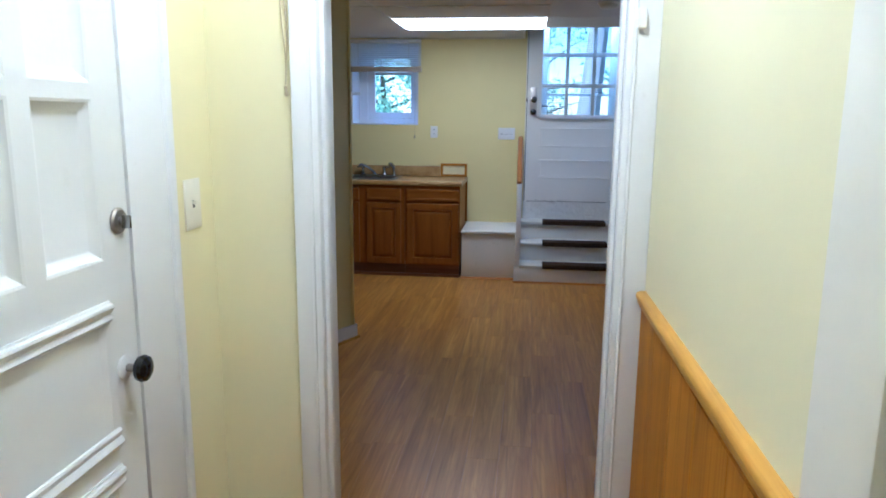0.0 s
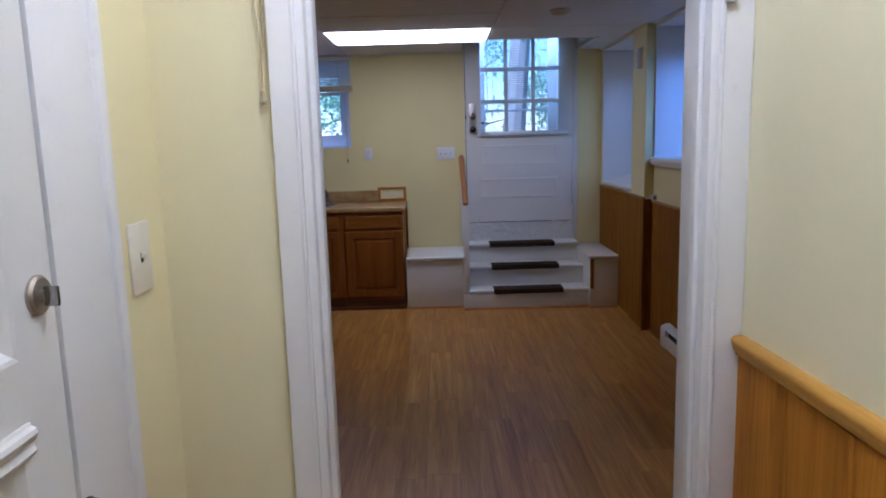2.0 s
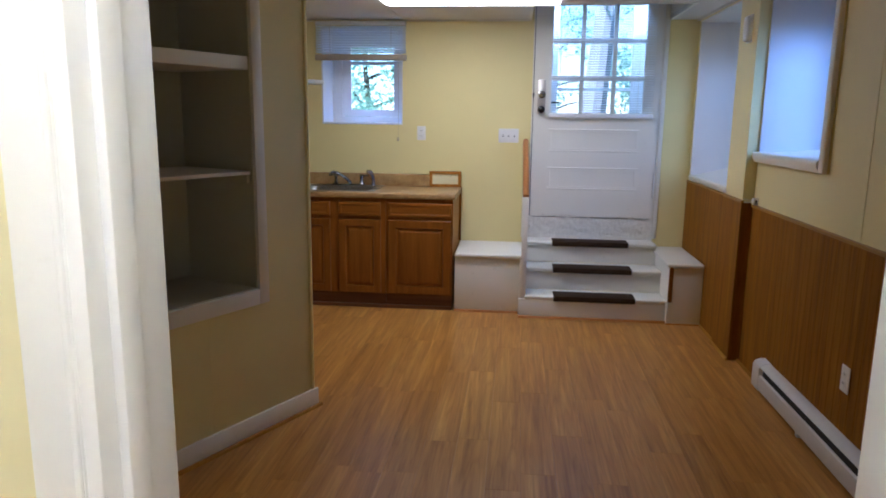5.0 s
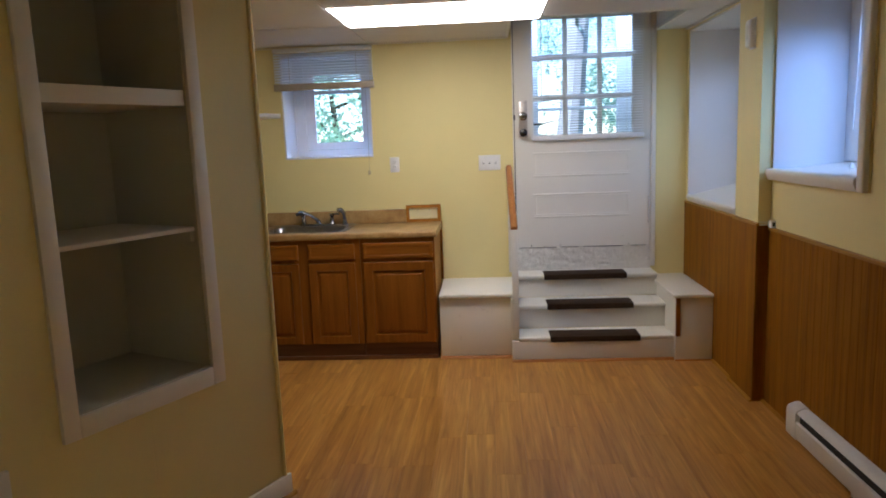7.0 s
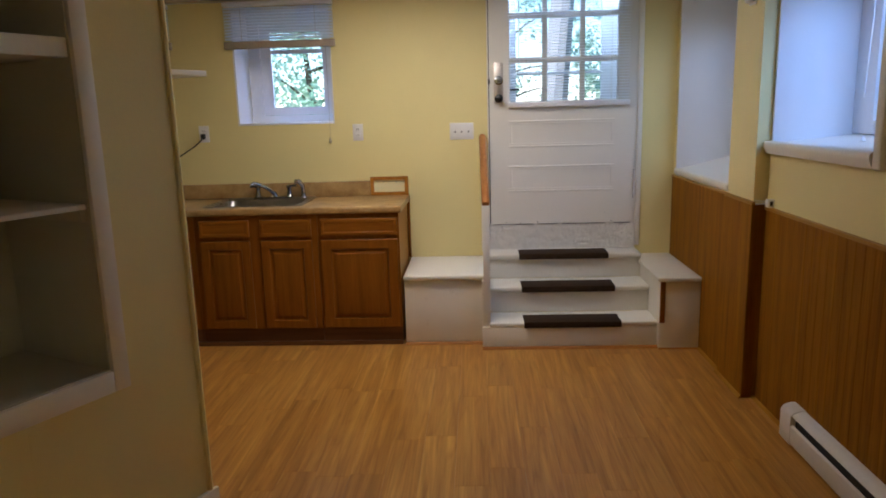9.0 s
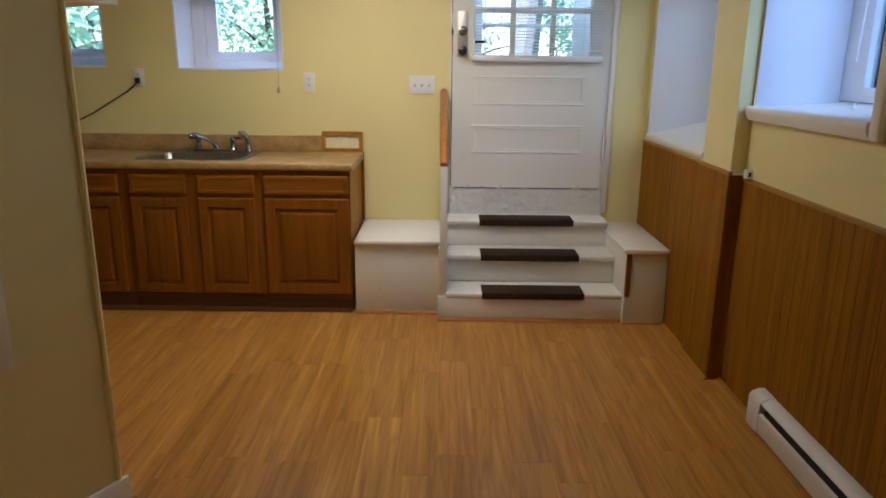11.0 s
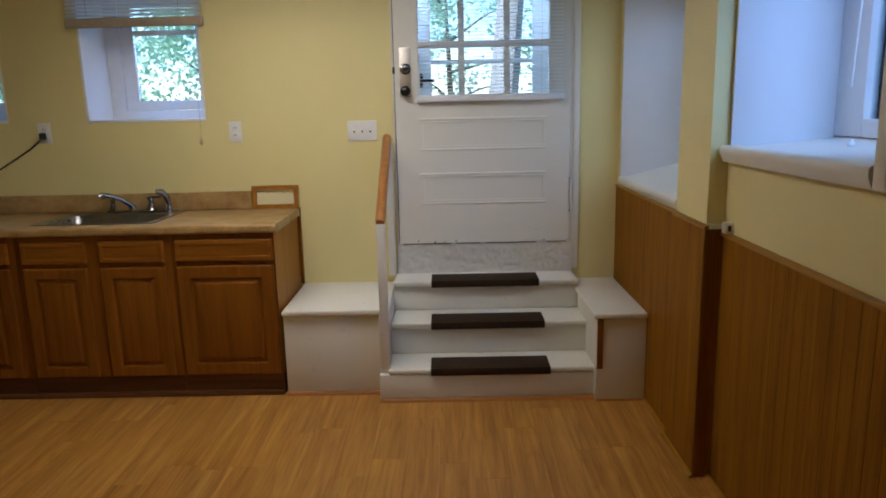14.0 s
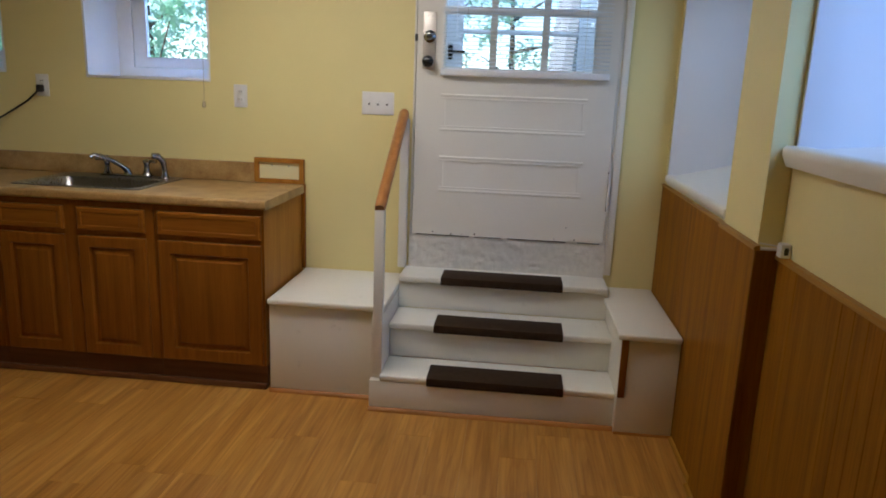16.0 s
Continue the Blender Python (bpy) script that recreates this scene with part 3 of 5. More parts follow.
# right side of the hall: closed door with casing
rd = thing("door_3", (HALL_R, 0.4, 0), "white painted flush door and casing beside the panelling", "door", kind="structure")
part("leaf", one_box(HALL_R + 0.01, HALL_R + 0.05, 0.055, 0.795, 0.005, 2.02, 0.003), WHITE, rd)
part("casing", one_box(HALL_R - 0.02, HALL_R, 0.80, 0.935, 0, 2.12, 0.004), WHITE, rd)
part("casing", one_box(HALL_R - 0.02, HALL_R, -0.08, 0.05, 0, 2.12, 0.004), WHITE, rd)
part("casing", one_box(HALL_R - 0.02, HALL_R, 0.05, 0.80, 2.02, 2.12, 0.004), WHITE, rd)


def panelling(name, label, x, y0, y1, top, width, thick=0.0085, groove=0.0013, oak=PANEL):
    """Upright boards with open grooves on a wall that faces -x."""
    p = thing(name, (x, (y0 + y1) / 2, 0), label, "panelling", kind="structure")
    part("backing", one_box(x - 0.0072, x - 0.0005, y0, y1, 0, top), oak, p)
    cuts, k = [y1], 0
    while cuts[-1] - width[k % len(width)] > y0 + 0.03:
        cuts.append(cuts[-1] - width[k % len(width)])
        k += 1
    cuts.append(y0)
    for b, a in zip(cuts, cuts[1:]):
        w = b - a
        bm = bmesh.new()
        box(bm, -thick, -0.0072, -w / 2 + groove / 2, w / 2 - groove / 2, 0, top, 0.0012, 1)
        o = new("board", finish(bm, "board", oak, 0))
        o.parent = p
        o.location = (0, (a + b) / 2 - (y0 + y1) / 2, 0)
    return p


def moulding_y(bm, x, out, y0, y1, profile):
    """A moulding that runs along y: profile of (distance out, z)."""
    a = [bm.verts.new((x + out * d, y0, z)) for d, z in profile]
    b = [bm.verts.new((x + out * d, y1, z)) for d, z in profile]
    n = len(profile)
    for k in range(n):
        bm.faces.new((a[k], a[(k + 1) % n], b[(k + 1) % n], b[k]))
    bm.faces.new(a)
    bm.faces.new(list(reversed(b)))
    bmesh.ops.recalc_face_normals(bm, faces=bm.faces)
    return bm


hp = panelling("panelling_hall", "honey oak tongued panelling under a chair rail", HALL_R, 0.936, 2.008, 1.039, (0.20,), oak=HALLPANEL)
cr = moulding_y(bmesh.new(), HALL_R, -1, 0.936, 2.008, [(0, 1.018), (0.0105, 1.018), (0.012, 1.026), (0.016, 1.029), (0.016, 1.034), (0.020, 1.041), (0.021, 1.048), (0.018, 1.055), (0.009, 1.058), (0, 1.058)])
for v in cr.verts:
    v.co.z += 0.021 + (2.008 - v.co.y) * 0.018
    v.co.x -= 0.003 if v.co.x < HALL_R - 0.001 else 0.0
part("chair_rail", cr, HALLRAIL, hp, "moulded oak chair rail", 50)


def wall_plate(name, label, category, plane, a, z, t, out, w, h, face):
    """A small cover plate on a wall; face draws what is on it."""
    def bx(bm, a0, a1, d0, d1, z0, z1, bev=0.0):
        if plane == "xz":
            return box(bm, a0, a1, t + out * d0, t + out * d1, z0, z1, bev)
        return box(bm, t + out * d0, t + out * d1, a0, a1, z0, z1, bev)
    at = (a, t, z) if plane == "xz" else (t, a, z)
    p = thing(name, at, label, category)
    mat = IVORY if "ivory" in label else PLASTIC
    part("plate", bx(bmesh.new(), a - w / 2, a + w / 2, 0, 0.006, z - h / 2, z + h / 2, 0.0025), mat, p)
    if face == "outlet":
        for dz in (-0.020, 0.020):
            sock = part("socket", bx(bmesh.new(), a - 0.016, a + 0.016, 0.006, 0.0085, z + dz - 0.014, z + dz + 0.014, 0.002), mat, p)
            for da in (-0.006, 0.006):
                part("slot", bx(bmesh.new(), a + da - 0.0015, a + da + 0.0015, 0.0082, 0.0092, z + dz - 0.002, z + dz + 0.007), BLACKCORD, sock, "dark slot")
    else:
        for k in range(face):
            c = a + (k - (face - 1) / 2) * 0.046
            sur = part("surround", bx(bmesh.new(), c - 0.0048, c + 0.0048, 0.0055, 0.0068, z - 0.009, z + 0.009), BLACKCORD, p)
            part("toggle", bx(bmesh.new(), c - 0.0042, c + 0.0042, 0.006, 0.016, z - 0.001, z + 0.009, 0.0015), mat, sur)
            for dz in (-0.03, 0.03):
                part("screw", bx(bmesh.new(), c - 0.003, c + 0.003, 0.0055, 0.0068, z + dz - 0.003, z + dz + 0.003, 0.001), mat, p)
    return p


wall_plate("light_switch", "ivory single light switch plate on the yellow hall wall", "light switch", "yz", 1.905, 1.287, HALL_L, 1, 0.082, 0.128, 1)

# pull cord beside the doorway
bm = bmesh.new()
tube(bm, [(-0.080 + 0.003 * math.sin(k * 0.9), 2.022 - 0.002 * math.cos(k), 2.3 - 0.0375 * k) for k in range(20)], 0.0019, 6)
tube(bm, [(-0.086 + 0.005 * math.sin(k * 0.7 + 1), 2.020, 2.3 - 0.0355 * k) for k in range(20)], 0.0017, 6)
lathe(bm, [(0.002, 0), (0.005, 0.006), (0.004, 0.014), (0.006, 0.022), (0.003, 0.027)], (-0.084, 2.020, 1.585), (0.1, 0, -1), 8)
solid("pull_cord", bm, STRING, (-0.085, 1.99, 1.55), "tan knotted pull cord hanging beside the casing", "cord")

hl = thing("ceiling_lamp", (0.33, 1.36, 2.72), "white glass ceiling lamp in the hall, lit", "lamp")
part("base", lathe(bmesh.new(), [(0.10, 0), (0.10, 0.02), (0.085, 0.03)], (0.33, 1.36, 2.72), (0, 0, -1), 28), PLASTIC, hl)
part("globe", lathe(bmesh.new(), [(0.083, 0.03), (0.12, 0.05), (0.13, 0.075), (0.11, 0.105), (0.06, 0.125), (0.01, 0.13)], (0.33, 1.36, 2.72), (0, 0, -1), 28), GLOBE, hl, "lit opal glass")


# ---------------------------------------------------------------- right wall of the room
panelling("panelling_right", "oak veneer panelling with narrow upright grooves", RIGHT, DOOR_Y1 + 0.02, 5.797, 0.975, (0.15, 0.28) + (0.066,) * 60)
pf = panelling("panelling_column", "oak panel facing on the pier", COLX, 5.80, 6.165, 1.0, (0.4,))
part("return_panel", one_box(COLX - 0.0085, RIGHT - 0.0005, 5.7975, 5.8095, 0, 1.0, 0.001), PANEL, pf)
panelling("panelling_far", "wide oak panels beside the steps", FARX, 6.17, FAR - 0.002, 1.0, (0.55,))
cp = thing("trim_panel_cap", (RIGHT, 4, 0.98), "thin oak and white caps on the panelling", "trim", kind="structure")
part("cap", moulding_y(bmesh.new(), RIGHT, -1, DOOR_Y1 + 0.02, 5.797, [(0, 0.975), (0.016, 0.975), (0.018, 0.982), (0.014, 0.990), (0, 0.992)]), RAILWOOD, cp, "", 50)
part("cap", moulding_y(bmesh.new(), COLX, -1, 5.785, 6.168, [(0, 1.0), (0.016, 1.0), (0.018, 1.006), (0.014, 1.014), (0, 1.016)]), RAILWOOD, cp, "", 50)
part("cap", one_box(COLX, RIGHT, 5.790, 5.81, 1.0005, 1.007, 0.002), WHITE, cp)
part("cap", moulding_y(bmesh.new(), FARX, -1, 6.169, FAR - 0.002, [(0, 1.0), (0.014, 1.0), (0.014, 1.008), (0, 1.010)]), RAILWOOD, cp, "", 50)
bq = bmesh.new()
moulding_y(bq, RIGHT - 0.012, -1, 5.33, 5.797, [(0, 0), (0.014, 0), (0.012, 0.008), (0.007, 0.013), (0, 0.015)])
moulding_y(bq, COLX - 0.012, -1, 5.79, 6.165, [(0, 0), (0.014, 0), (0.012, 0.008), (0.007, 0.013), (0, 0.015)])
moulding_y(bq, FARX - 0.012, -1, 6.166, 6.53, [(0, 0), (0.014, 0), (0.012, 0.008), (0.007, 0.013), (0, 0.015)])
solid("trim_quarter_round", bq, RAILWOOD, (RIGHT, 6, 0), "thin oak quarter round at the floor", "trim", kind="structure")


def deep_window(name, label, x, hole, near_casing, far_casing, low, stool_out, rise):
    """A basement window at the outer end of a deep white reveal in a wall that faces -x."""
    y0, y1, z0, z1 = hole
    w = thing(name, (x, (y0 + y1) / 2, z0), label, "window", kind="structure")
    xo = 2.24
    part("jamb", one_box(x - 0.002, xo, y1 - 0.012, y1 - 0.0005, z0, z1, 0.001), REVEAL, w, "white reveal board")
    part("jamb", one_box(x - 0.002, xo, y0 + 0.0005, y0 + 0.012, z0, z1, 0.001), REVEAL, w, "white reveal board")
    part("head", one_box(x - 0.002, xo, y0 + 0.012, y1 - 0.012, z1 - 0.012, z1 - 0.0005), REVEAL, w)
    bm = bmesh.new()
    vs = [bm.verts.new(p) for p in ((x, y0 + 0.012, z0 + 0.001), (xo, y0 + 0.012, z0 + 0.001), (xo, y1 - 0.012, z0 + 0.001), (x, y1 - 0.012, z0 + 0.001),
                                    (x, y0 + 0.012, z0 + 0.02), (xo, y0 + 0.012, z0 + rise), (xo, y1 - 0.012, z0 + rise), (x, y1 - 0.012, z0 + 0.02))]
    for f in ((0, 3, 2, 1), (4, 5, 6, 7), (0, 1, 5, 4), (1, 2, 6, 5), (2, 3, 7, 6), (3, 0, 4, 7)):
        bm.faces.new([vs[i] for i in f])
    part("sill", bm, WHITE, w, "sloping white sill")
    bm = bmesh.new()
    moulding_y(bm, x, -1, y0 + (0.0045 if near_casing else 0.0), y1 - 0.001 if not far_casing else y1 + 0.05,
               [(-0.02, z0 + 0.03), (stool_out, z0 + 0.03), (stool_out + 0.008, z0 + 0.022), (stool_out + 0.008, z0 + 0.004), (stool_out - 0.006, z0 - low), (0, z0 - low), (0, z0 + 0.0005), (-0.02, z0 + 0.0215)])
    part("stool", bm, WHITE, w, "rounded white stool", 50)
    if near_casing:
        part("casing", one_box(x - 0.030, x - 0.0005, y0 - 0.05, y0 + 0.004, z0 - low - 0.002, TOP - 0.012, 0.009, 3), WHITE, w)
        part("casing_edge", one_box(x - 0.008, x - 0.0005, y0 - 0.058, y0 - 0.0505, z0 - low, TOP - 0.012, 0.002), YELLOW, w, "yellow painted edge strip")
    if far_casing:
        part("casing", one_box(x - 0.018, x - 0.0005, y1 - 0.004, y1 + 0.05, z0 + 0.031, TOP - 0.012, 0.004), WHITE, w)
    fz0, fz1, fy0, fy1 = z0 + rise + 0.002, z1 - 0.013, y0 + 0.013, y1 - 0.013
    for a, b, c, e, nm in ((fy0, fy0 + 0.06, fz0, fz1, "frame"), (fy1 - 0.17, fy1, fz0, fz1, "frame"), (fy0 + 0.06, fy1 - 0.17, fz0, fz0 + 0.06, "frame"), (fy0 + 0.06, fy1 - 0.17, fz1 - 0.06, fz1, "frame"),
                           ((fy0 + fy1) / 2 - 0.02, (fy0 + fy1) / 2 + 0.02, fz0 + 0.06, fz1 - 0.06, "mullion")):
        part(nm, one_box(xo - 0.05, xo, a, b, c, e, 0.004), VINYL, w)
    ym = (fy0 + fy1) / 2
    for a, b in ((fy0 + 0.06, ym - 0.02), (ym + 0.02, fy1 - 0.17)):
        for c, e in ((fz0 + 0.06, fz1 - 0.06),):
            g = part("pane", one_box(xo - 0.026, xo - 0.022, a, b, c, e), GLASS, w, "clear glass")
            g.visible_shadow = False
    return w


deep_window("window_3", "deep white basement window above the panelling", RIGHT, RWIN, True, False, 0.029, 0.030, 0.055)
deep_window("window_4", "deep white basement window beside the outside steps", FARX, RWIN2, False, False, 0.018, 0.004, 0.13)
for yy in (5.10, 5.42):
    solid("window_latch", lathe(bmesh.new(), [(0.012, 0), (0.012, 0.006), (0.007, 0.012), (0.004, 0.022)], (2.05, yy, 1.318), (0, 0, 1), 12), PLASTIC, (2.05, yy, 1.318), "small white knob on the window sill", "latch")
bm = bmesh.new()
tube(bm, [(2.15, 5.60, 2.22), (2.148, 5.605, 1.8), (2.14, 5.61, 1.5)], 0.0032, 8)
solid("blind_wand", bm, VINYL, (2.14, 5.61, 1.5), "thin white blind wand hanging in the window", "wand")

bm = bmesh.new()
box(bm, RIGHT - 0.030, RIGHT - 0.0005, 5.724, 5.760, 0.9935, 1.034, 0.004)
cb = thing("cable_jack", (RIGHT, 5.74, 0.993), "small white surface jack box on the panelling cap", "jack")
part("body", bm, PLASTIC, cb)
part("socket", one_box(RIGHT - 0.021, RIGHT - 0.009, 5.7225, 5.7245, 1.003, 1.024), BLACKCORD, cb, "black socket")
bm = bmesh.new()
tube(bm, [(COLX + 0.002, 5.80, 1.02), (1.79, 5.796, 1.018), (RIGHT - 0.02, 5.79, 1.016), (RIGHT - 0.016, 5.766, 1.015)], 0.0025, 6)
solid("jack_cable", bm, PLASTIC, (RIGHT, 5.79, 1.015), "short white cable along the panelling cap", "cable")
wall_plate("wall_outlet", "white double outlet on the oak panelling", "outlet", "yz", 4.41, 0.41, RIGHT - 0.0125, -1, 0.072, 0.115, "outlet")

solid("trim_wall_seam", one_box(RIGHT - 0.002, RIGHT - 0.0003, 4.455, 4.463, 0.993, TOP - 0.012), YELLOW, (RIGHT, 4.46, 1.0), "painted vertical seam in the yellow wall", "trim", kind="structure")

# alarm sensor on the pier
sn = thing("wall_sensor", (COLX, 5.95, 2.03), "white oval alarm sensor on the pier", "sensor")
part("body", moved(one_box(-0.034, 0, -0.038, 0.038, -0.075, 0.075, 0.016, 4), Matrix.Translation((COLX - 0.0005, 5.95, 2.03))), PLASTIC, sn, "", 60)
part("window", moved(one_box(-0.038, -0.033, -0.018, 0.020, -0.030, 0.045, 0.002), Matrix.Translation((COLX, 5.95, 2.03))), ENAMEL, sn)
part("base", moved(one_box(-0.006, 0, -0.043, 0.043, -0.082, 0.082, 0.002), Matrix.Translation((COLX - 0.0003, 5.95, 2.03))), PLASTIC, sn)

# baseboard heater
hx = RIGHT - 0.0125
ht = thing("baseboard_heater", (hx, 4.4, 0.0), "white enamelled electric baseboard heater with a dark slot", "heater")
HY0, HY1 = 3.50, 5.34
part("front_cover", moulding_y(bmesh.new(), hx, -1, HY0 + 0.1, HY1 - 0.1, [(0.04, 0.03), (0.055, 0.025), (0.060, 0.035), (0.060, 0.108), (0.054, 0.114), (0.048, 0.112), (0.048, 0.04)]), ENAMEL, ht, "", 40)
part("top_cover", moulding_y(bmesh.new(), hx, -1, HY0 + 0.1, HY1 - 0.1, [(0, 0.175), (0.022, 0.175), (0.050, 0.163), (0.056, 0.152), (0.050, 0.150), (0.02, 0.166), (0, 0.168)]), ENAMEL, ht, "", 40)
part("back_plate", one_box(hx - 0.004, hx - 0.0005, HY0 + 0.1, HY1 - 0.1, 0.02, 0.168), ENAMEL, ht)
part("heating_element", one_box(hx - 0.040, hx - 0.006, HY0 + 0.1, HY1 - 0.1, 0.045, 0.135), DARKGAP, ht, "dark heating element")
for a, b in ((HY0, HY0 + 0.1), (HY1 - 0.1, HY1)):
    part("end_cap", moulding_y(bmesh.new(), hx, -1, a, b, [(0, 0.02), (0.058, 0.02), (0.063, 0.03), (0.063, 0.150), (0.052, 0.166), (0.024, 0.178), (0, 0.178)]), ENAMEL, ht, "", 40)
for yy in (4.0, 4.7):
    part("foot", one_box(hx - 0.05, hx - 0.01, yy, yy + 0.03, 0.0, 0.03), ENAMEL, ht)

# ---------------------------------------------------------------- diagonal wall: niche, hatch, skirting
nw = thing("wall_niche", CORNER + ALONG * 0.63, "recessed niche with white frame and two shelves", "niche")


def dpart(name, x0, x1, y0, y1, z0, z1, mat, parent, bev=0.003, label=""):
    return part(name, moved(one_box(x0, x1, y0, y1, z0, z1, bev), DIAG), mat, parent, label)


dpart("frame", 0.290, 0.347, -0.018, 0.002, 0.630, 2.18, WHITE, nw, 0.004)
dpart("frame", 0.888, 0.945, -0.018, 0.002, 0.630, 2.18, WHITE, nw, 0.004)
dpart("frame", 0.347, 0.888, -0.0185, 0.002, 0.630, 0.702, WHITE, nw, 0.004)
dpart("frame", 0.347, 0.888, -0.018, 0.002, 2.13, 2.18, WHITE, nw, 0.004)
ND = 0.46
# lining boards carry the recess shade in their colour
dpart("side", 0.3455, 0.3495, 0.0025, ND, 0.68, 2.15, NICHESHADE, nw, 0)
dpart("side", 0.8855, 0.8895, 0.0025, ND, 0.68, 2.15, NICHESHADE, nw, 0)
dpart("back", 0.330, 0.905, ND, ND + 0.012, 0.68, 2.15, NICHESHADE, nw, 0)
dpart("bottom", 0.3496, 0.8854, 0.0025, ND, 0.7005, 0.7045, NICHESHADE, nw, 0)
dpart("top", 0.3496, 0.8854, 0.0025, ND, 2.135, 2.1395, NICHESHADE, nw, 0)
dpart("shelf", 0.3505, 0.8845, 0.004, ND - 0.002, 1.677, 1.734, WHITE, nw, 0.003, "thick white shelf")
dpart("shelf", 0.3505, 0.8845, 0.012, ND - 0.002, 1.224, 1.240, WHITE, nw, 0.002, "thin white shelf")
dpart("cleat", 0.3500, 0.367, 0.02, ND - 0.02, 1.184, 1.2235, NICHESHADE, nw, 0.002)

ha = thing("wall_hatch", CORNER + ALONG * 1.33, "white framed access hatch low in the yellow wall, ajar", "hatch")
dpart("frame", 1.115, 1.172, -0.018, 0.002, 0.14, 0.625, WHITE, ha, 0.004)
dpart("frame", 1.498, 1.555, -0.018, 0.002, 0.14, 0.625, WHITE, ha, 0.004)
dpart("frame", 1.172, 1.498, -0.0185, 0.002, 0.565, 0.625, WHITE, ha, 0.004)
dpart("frame", 1.172, 1.498, -0.0185, 0.002, 0.14, 0.198, WHITE, ha, 0.004)
dpart("door", 1.196, 1.4965, 0.006, 0.024, 0.2005, 0.545, WHITE, ha, 0.003)
dpart("door_stile", 1.198, 1.236, -0.001, 0.0058, 0.203, 0.543, WHITE, ha, 0.002)
dpart("door_stile", 1.455, 1.4945, -0.001, 0.0058, 0.203, 0.543, WHITE, ha, 0.002)
dpart("door_rail", 1.237, 1.454, -0.001, 0.0058, 0.203, 0.240, WHITE, ha, 0.002)
dpart("door_rail", 1.237, 1.454, -0.001, 0.0058, 0.505, 0.543, WHITE, ha, 0.002)
dpart("backing", 1.1705, 1.4995, 0.03, 0.04, 0.2003, 0.5597, DARKGAP, ha, 0)

bb = bmesh.new()
box(bb, -0.03, 2.9, -0.016, -0.0005, 0, 0.10, 0.003)
solid("baseboard", moved(bb, DIAG), WHITE, CORNER, "white painted baseboard along the diagonal wall", "baseboard", kind="structure")
bb = bmesh.new()
moulding_y(bb, 0, 1, -0.045, 2.9, [(0.016, 0), (0.030, 0), (0.028, 0.009), (0.023, 0.014), (0.016, 0.016)])
solid("trim_shoe", moved(bb, DIAG @ Matrix(((0, 1, 0, 0), (-1, 0, 0, 0), (0, 0, 1, 0), (0, 0, 0, 1)))), RAILWOOD, CORNER, "oak shoe moulding under the baseboard", "trim", kind="structure")
# seam strip in the panelled wall
solid("trim_seam", moved(one_box(0.624, 0.630, -0.0012, -0.0003, 0.102, 0.604, 0.0004), DIAG), YELLOW, CORNER + ALONG * 0.63, "painted seam in the yellow wall", "trim", kind="structure")

# shelf on the kitchen side of the diagonal wall
sh = thing("wall_shelf", CORNER + Vector((-0.2, 0.3, 1.65)), "white wall shelf on brackets, empty", "shelf")
part("board", moved(one_box(-0.36, -0.002, 0.20, 1.2, 1.65, 1.672, 0.003), DIAG), WHITE, sh)
for dd in (0.4, 0.95):
    part("bracket", moved(one_box(-0.25, -0.002, dd, dd + 0.02, 1.60, 1.65, 0.003), DIAG), WHITE, sh)

# ---------------------------------------------------------------- ceiling fixtures
tl = thing("ceiling_light", (0.05, 6.15, TOP), "long fluorescent ceiling light with a drop lens, lit", "ceiling light")
bm = bmesh.new()
top = [bm.verts.new(p) for p in ((-0.553, 5.857, TOP - 0.004), (0.653, 5.857, TOP - 0.004), (0.653, 6.453, TOP - 0.004), (-0.553, 6.453, TOP - 0.004))]
mid = [bm.verts.new(p) for p in ((-0.535, 5.875, TOP - 0.016), (0.635, 5.875, TOP - 0.016), (0.635, 6.435, TOP - 0.016), (-0.535, 6.435, TOP - 0.016))]
low = [bm.verts.new(p) for p in ((-0.49, 5.93, TOP - 0.026), (0.59, 5.93, TOP - 0.026), (0.59, 6.38, TOP - 0.026), (-0.49, 6.38, TOP - 0.026))]
for a, b in ((top, mid), (mid, low)):
    for k in range(4):
        bm.faces.new((a[k], a[(k + 1) % 4], b[(k + 1) % 4], b[k]))
bm.faces.new(low)
bm.faces.new(list(reversed(top)))
bmesh.ops.recalc_face_normals(bm, faces=bm.faces)
part("lens", bm, LENS, tl, "lit white prismatic lens", 50)
part("housing", one_box(-0.555, 0.655, 5.855, 6.455, TOP - 0.003, TOP + 0.09), ENAMEL, tl)

sd = thing("smoke_detector", (1.04, 5.18, TOP), "round off-white smoke detector on the ceiling", "smoke detector")
part("base", lathe(bmesh.new(), [(0.072, 0), (0.072, 0.012), (0.066, 0.016)], (1.04, 5.18, TOP), (0, 0, -1), 28), IVORY, sd)
part("cover", lathe(bmesh.new(), [(0.060, 0.016), (0.060, 0.024), (0.05, 0.036), (0.03, 0.042), (0.004, 0.043)], (1.04, 5.18, TOP), (0, 0, -1), 28), IVORY, sd)


cv = thing("ceiling_vent", (0.90, 4.73, TOP), "narrow dark slot vent in the tiled ceiling", "vent")
part("frame", slab(bmesh.new(), "xy", 0.69, 1.11, 4.690, 4.772, TOP - 0.010, TOP - 0.0045, [(0.70, 1.10, 4.702, 4.760)]), TILE, cv)
part("slot", one_box(0.70, 1.10, 4.702, 4.760, TOP - 0.0075, TOP - 0.0045), DARKGAP, cv, "dark slot")


